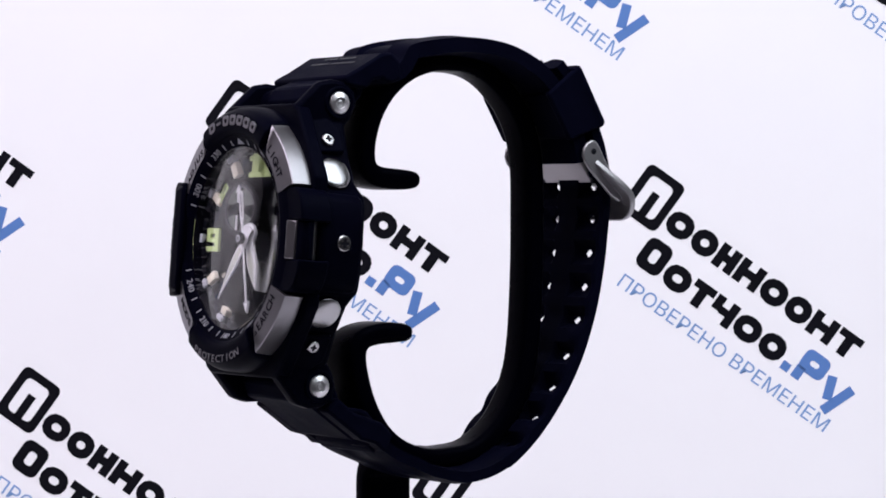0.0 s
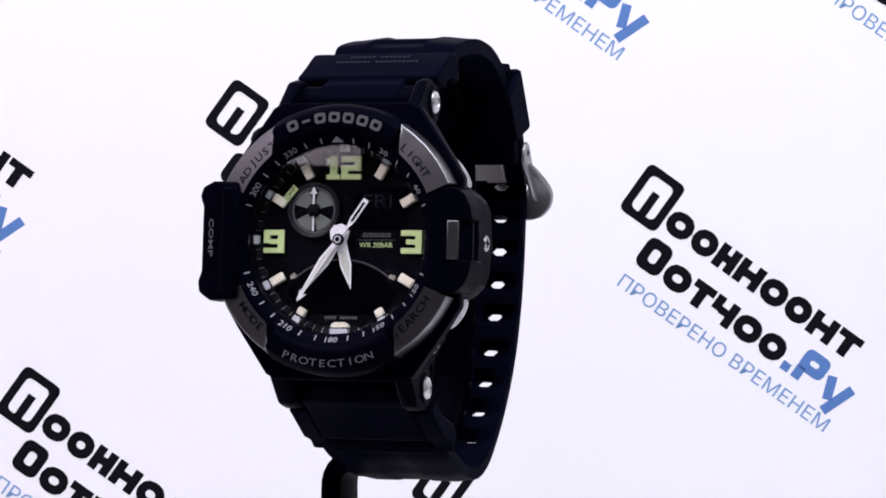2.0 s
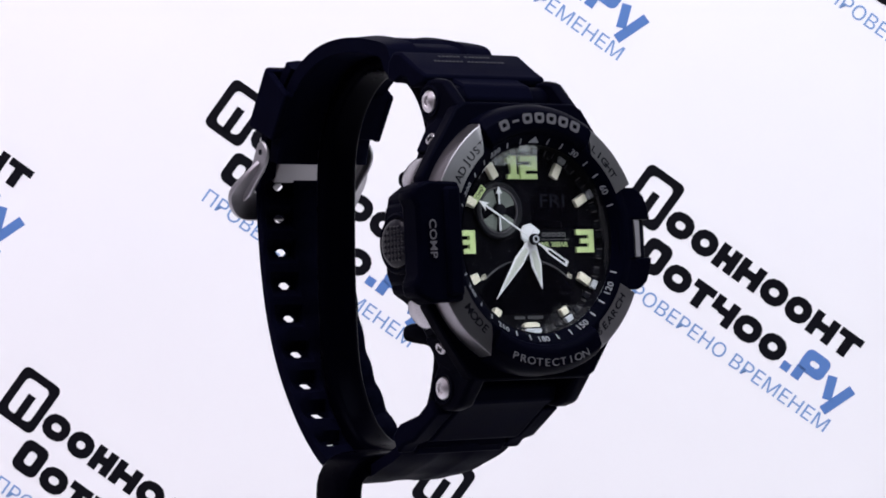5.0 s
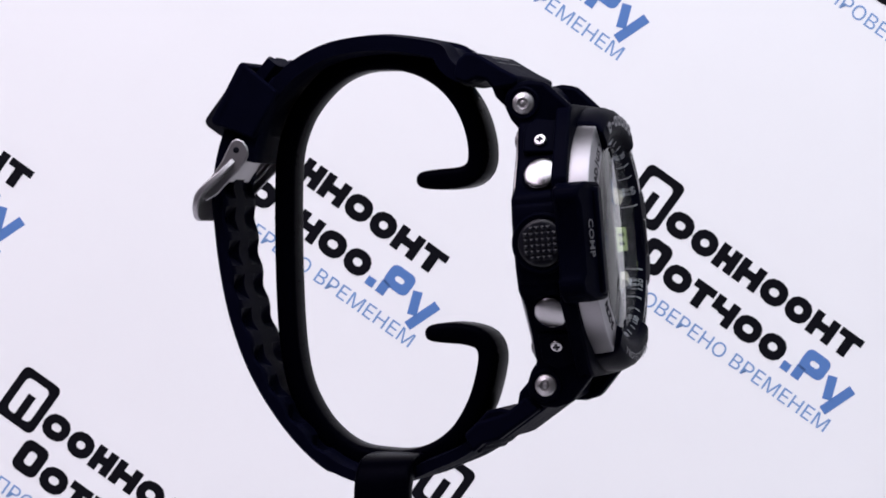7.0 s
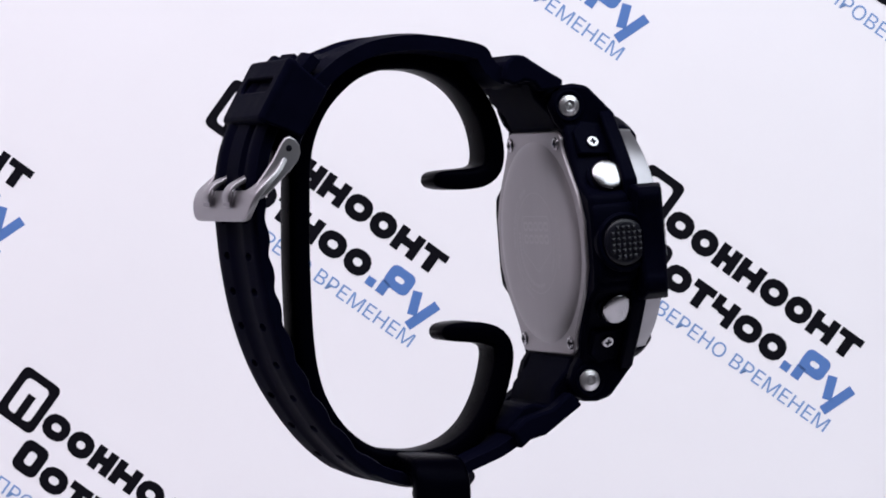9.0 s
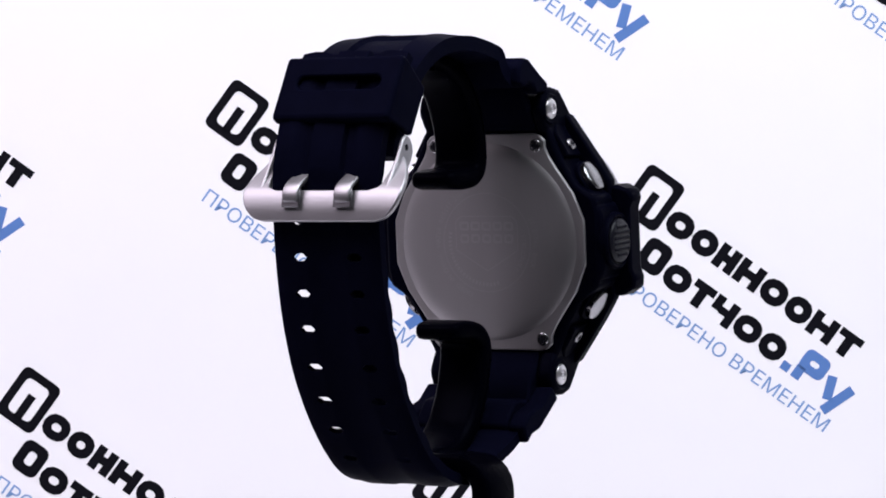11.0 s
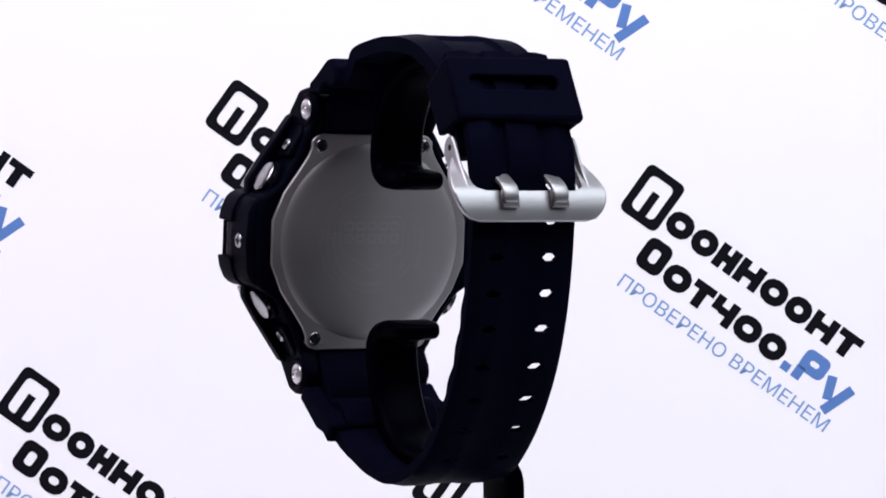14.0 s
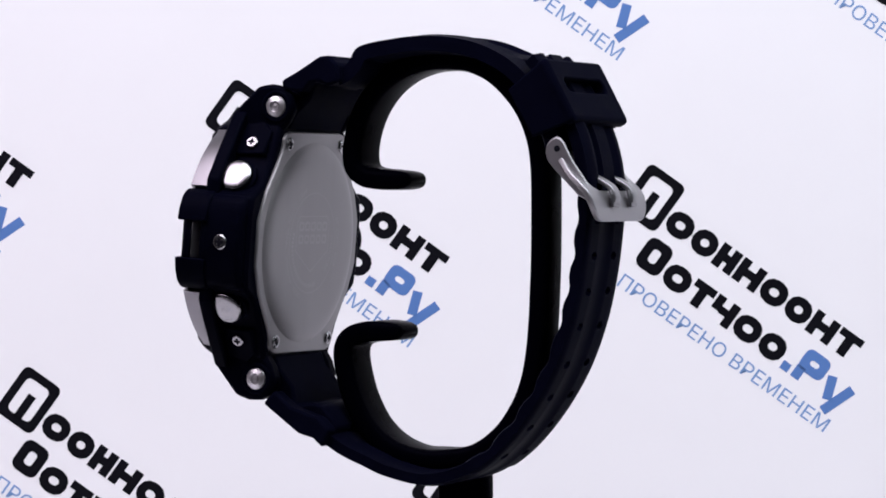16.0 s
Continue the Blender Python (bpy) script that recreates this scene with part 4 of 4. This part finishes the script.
    for m in mids:
        gap = m - 0.72 - last
        k = max(1, int(gap / 1.3))
        rows += [last + gap * i / k for i in range(k)]
        rows += [m - 0.72, m]
        hole_rows.append(len(rows) - 1)
        last = m + 0.72
    k = int((lower.length - last) / 1.3)
    rows += [last + (lower.length - last) * i / k for i in range(k + 1)]
    hu = 5.25
    cols = [(-10, 0), (-9.3, 0), (-7.6, 0), (-hu - 0.75, -0.75), (-hu + 0.75, 0.75), (-3.4, 0), (-2.9, 0), (0, 0), (2.9, 0), (3.4, 0), (hu - 0.75, -0.75), (hu + 0.75, 0.75), (7.6, 0), (9.3, 0), (10, 0)]
    holes = [(i, j) for i in hole_rows for j in (3, 10)]
    last_hole = mids[-1] + 1.5
    def wide2(s):
        return 11.6 - 1.5 * min(1, s / 35)
    def flat(s, u):
        if abs(u) > 9.6:
            return -0.45
        if s < last_hole:
            return 0.0 if abs(u) > 3.2 else -0.2
        return 0.1 if abs(u) < 3.2 else (-0.7 if abs(u) < 5.0 else (0.1 if abs(u) < 7.7 else -0.3))
    def scallop(s, u):
        near = min(abs(s - m) for m in mids)
        t = 2.4 - 0.28 * math.cos(min(near, 3.0) / 3.0 * math.pi)
        if near < 1.3 and 3.2 < abs(u) < 7.7:      # pockets behind the holes
            return 0.95
        return t if abs(u) < 9.6 else t - 0.35
    part("lower_strap", strap_band(lower, rows, wide2, cols, flat, scallop, holes, -1), RUBBER, wt, "black resin strap half with paired holes", lean=LEAN, side_step=-0.62, rear=0.5)

    # keeper loop
    out = [(-28.6, 33.1), (-34.3, 22.4)]
    d = (Vector(out[1]) - Vector(out[0])).normalized()
    inn = Vector((-d.y, d.x))
    if inn.x < 0:
        inn = -inn
    def kp(s, h):
        p = Vector(out[0]) + d * s + inn * h
        return (p.x, p.y)
    u = -0.8
    keep = slotted(23.6, 12.2, 1.2, 16.8, 2.7, 0.9, 2.0)
    ex, ey = Vector((0, -d.x, d.y)), Vector((0, -inn.x, inn.y))
    place_m = Matrix(((1, 0, 0, u), (0, ex.y, ey.y, -out[0][0] + ex.y * 6.1), (0, ex.z, ey.z, out[0][1] + ex.z * 6.1), (0, 0, 0, 1)))
    loop = part("keeper_loop", keep, RUBBER, wt, "black resin keeper loop with a long slot", place_m, bevel=0.35, lean=-0.033, rear=-0.2)
    for sgn in (-1, 1):
        part("keeper_side", across([kp(0.2, 1.0), kp(12.0, 1.0), kp(11.0, 8.6), kp(1.6, 8.8)], u + sgn * 10.5, u + sgn * 11.8), RUBBER, loop, bevel=0.4, lean=-0.033, rear=-0.2)
    part("keeper_inner", across([kp(1.4, 7.2), kp(11.0, 7.2), kp(10.6, 8.6), kp(1.8, 8.6)], u - 11, u + 11), RUBBER, loop, bevel=0.3, lean=-0.033, rear=-0.2)

    # buckle: a bent steel frame
    prof = Track([(-30.2, 16.4), (-32.4, 13.8), (-34.6, 11.8), (-36.3, 10.0), (-37.2, 7.6), (-37.5, 5.0)])
    uc = -0.9
    def half_out(f):
        if f < 0.6:
            return 11.9 + 3.1 * (1 - (1 - f / 0.6) ** 2)
        k = (f - 0.6) / 0.4
        return 15.0 - 4.6 * (1 - math.sqrt(max(0.0, 1 - k * k)))
    def half_in(f):
        k = min(1, max(0.0, (f - 0.44) / 0.16))
        return 11.1 - 0.3 * min(1, f / 0.4) - 1.8 * (1 - math.sqrt(1 - k * k))
    bm = bmesh.new()
    thick, n, open_to = 1.1, 30, 0.6
    rows = []
    for i in range(n + 1):
        f = i / n
        s = f * prof.length
        p, nn = prof.at(s), prof.normal(s)
        if nn.x > 0:
            nn = -nn
        us = (-half_out(f), -half_in(f), half_in(f), half_out(f)) if f <= 0.95 else (-half_out(f), -half_out(f) * 0.6, half_out(f) * 0.6, half_out(f))
        rows.append([[bm.verts.new((uc + uu, -(p.x + nn.x * h), p.y + nn.y * h)) for uu in us] for h in (0, -thick)])
    solid = [[not (j == 1 and (i + 0.5) / n < open_to) for j in range(3)] for i in range(n)]
    for i in range(n):
        for j in range(3):
            if not solid[i][j]:
                continue
            (a0, a1), (b0, b1) = rows[i], rows[i + 1]
            bm.faces.new((a0[j], a0[j + 1], b0[j + 1], b0[j]))
            bm.faces.new((a1[j], b1[j], b1[j + 1], a1[j + 1]))
            if j == 0 or not solid[i][j - 1]:
                bm.faces.new((a0[j], b0[j], b1[j], a1[j]))
            if j == 2 or not solid[i][j + 1]:
                bm.faces.new((a0[j + 1], a1[j + 1], b1[j + 1], b0[j + 1]))
            if i == 0 or not solid[i - 1][j]:
                bm.faces.new((a0[j], a1[j], a1[j + 1], a0[j + 1]))
            if i == n - 1 or not solid[i + 1][j]:
                bm.faces.new((b0[j], b0[j + 1], b1[j + 1], b1[j]))
    buckle = part("buckle", bm, BUCKLE, wt, "polished steel two-pronged buckle frame", bevel=0.25, lean=LEAN)
    for sgn in (-1, 1):
        ear = across([(-30.9, 18.3), (-30.3, 19.1), (-29.4, 19.5), (-28.3, 18.9), (-27.6, 17.9), (-27.4, 16.6), (-27.9, 15.3), (-29.2, 13.7), (-31.1, 11.8), (-33.4, 9.4), (-35.4, 8.4), (-36.2, 10.0), (-34.6, 12.3), (-32.4, 15.4)], uc + sgn * 11.6, uc + sgn * 12.3)
        part("buckle_ear", ear, BUCKLE, buckle, "polished steel side plate", bevel=0.25, lean=LEAN)
        pin = turned([(0, -1), (0.55, -1), (0.55, 0.12), (0.4, 0.2), (0, 0.2)], 20)
        m = Matrix(((0, 0, sgn, uc + sgn * 12.2), (1, 0, 0, 29.6), (0, sgn, 0, 17.4), (0, 0, 0, 1)))
        part("buckle_pivot", pin, DARK, buckle, "small pivot pin", m, lean=LEAN)
    part("tongue_plate", across([(-29.6, 16.7), (-30.6, 17.3), (-33.9, 12.4), (-33.0, 11.8)], uc - 7.0, uc + 7.0), PLATE, buckle, "folded steel tongue plate", bevel=0.2, lean=LEAN)
    for uu in (-4.9, 4.9):
        pr = ribbon([(-31.0, 15.4), (-33.6, 12.9), (-35.7, 11.7), (-37.1, 10.8), (-37.8, 9.6), (-38.0, 8.2)], 3.0, 0.9, u=uc + uu, n=2, round_=0.3)
        part("prong", pr, BUCKLE, buckle, "polished steel prong", lean=LEAN)
        part("prong_seat", across([(-38.1, 7.4), (-37.6, 10.3), (-37.0, 10.3), (-37.5, 7.4)], uc + uu - 1.7, uc + uu + 1.7), INSERT, buckle, bevel=0.2, lean=LEAN)


SHEET = setting()
prints(SHEET)
STAND = stand()
WATCH = watch()
MINUTE = minute_needle(WATCH)
SECOND = second_needle(WATCH)


def in_head(z, angle):
    m = DIALSIDE @ shift(0, 0, z) @ rot(-angle)
    m.translation = m.translation * MM
    return m


def motions():
    steps = [k / 10 for k in range(161)]
    walk(STAND, [(t, turntable_pose(t)) for t in steps])
    walk(WATCH, [(t, turntable_pose(t, U0)) for t in steps])
    walk(MINUTE, [(t, in_head(11.35, 217.5 + 0.5 * (t - 3.2))) for t in (0.0, 8.0, 16.0)])
    turns = [(0.0, 168), (0.5, 178), (1.0, 191), (1.5, 200), (2.0, 215), (2.5, 228), (3.0, 243.5), (3.5, 257), (4.0, 274)]
    turns += [(k / 2, 274 + 27 * (k / 2 - 4)) for k in range(9, 33)]
    walk(SECOND, [(t, in_head(11.75, a)) for t, a in turns])


motions()
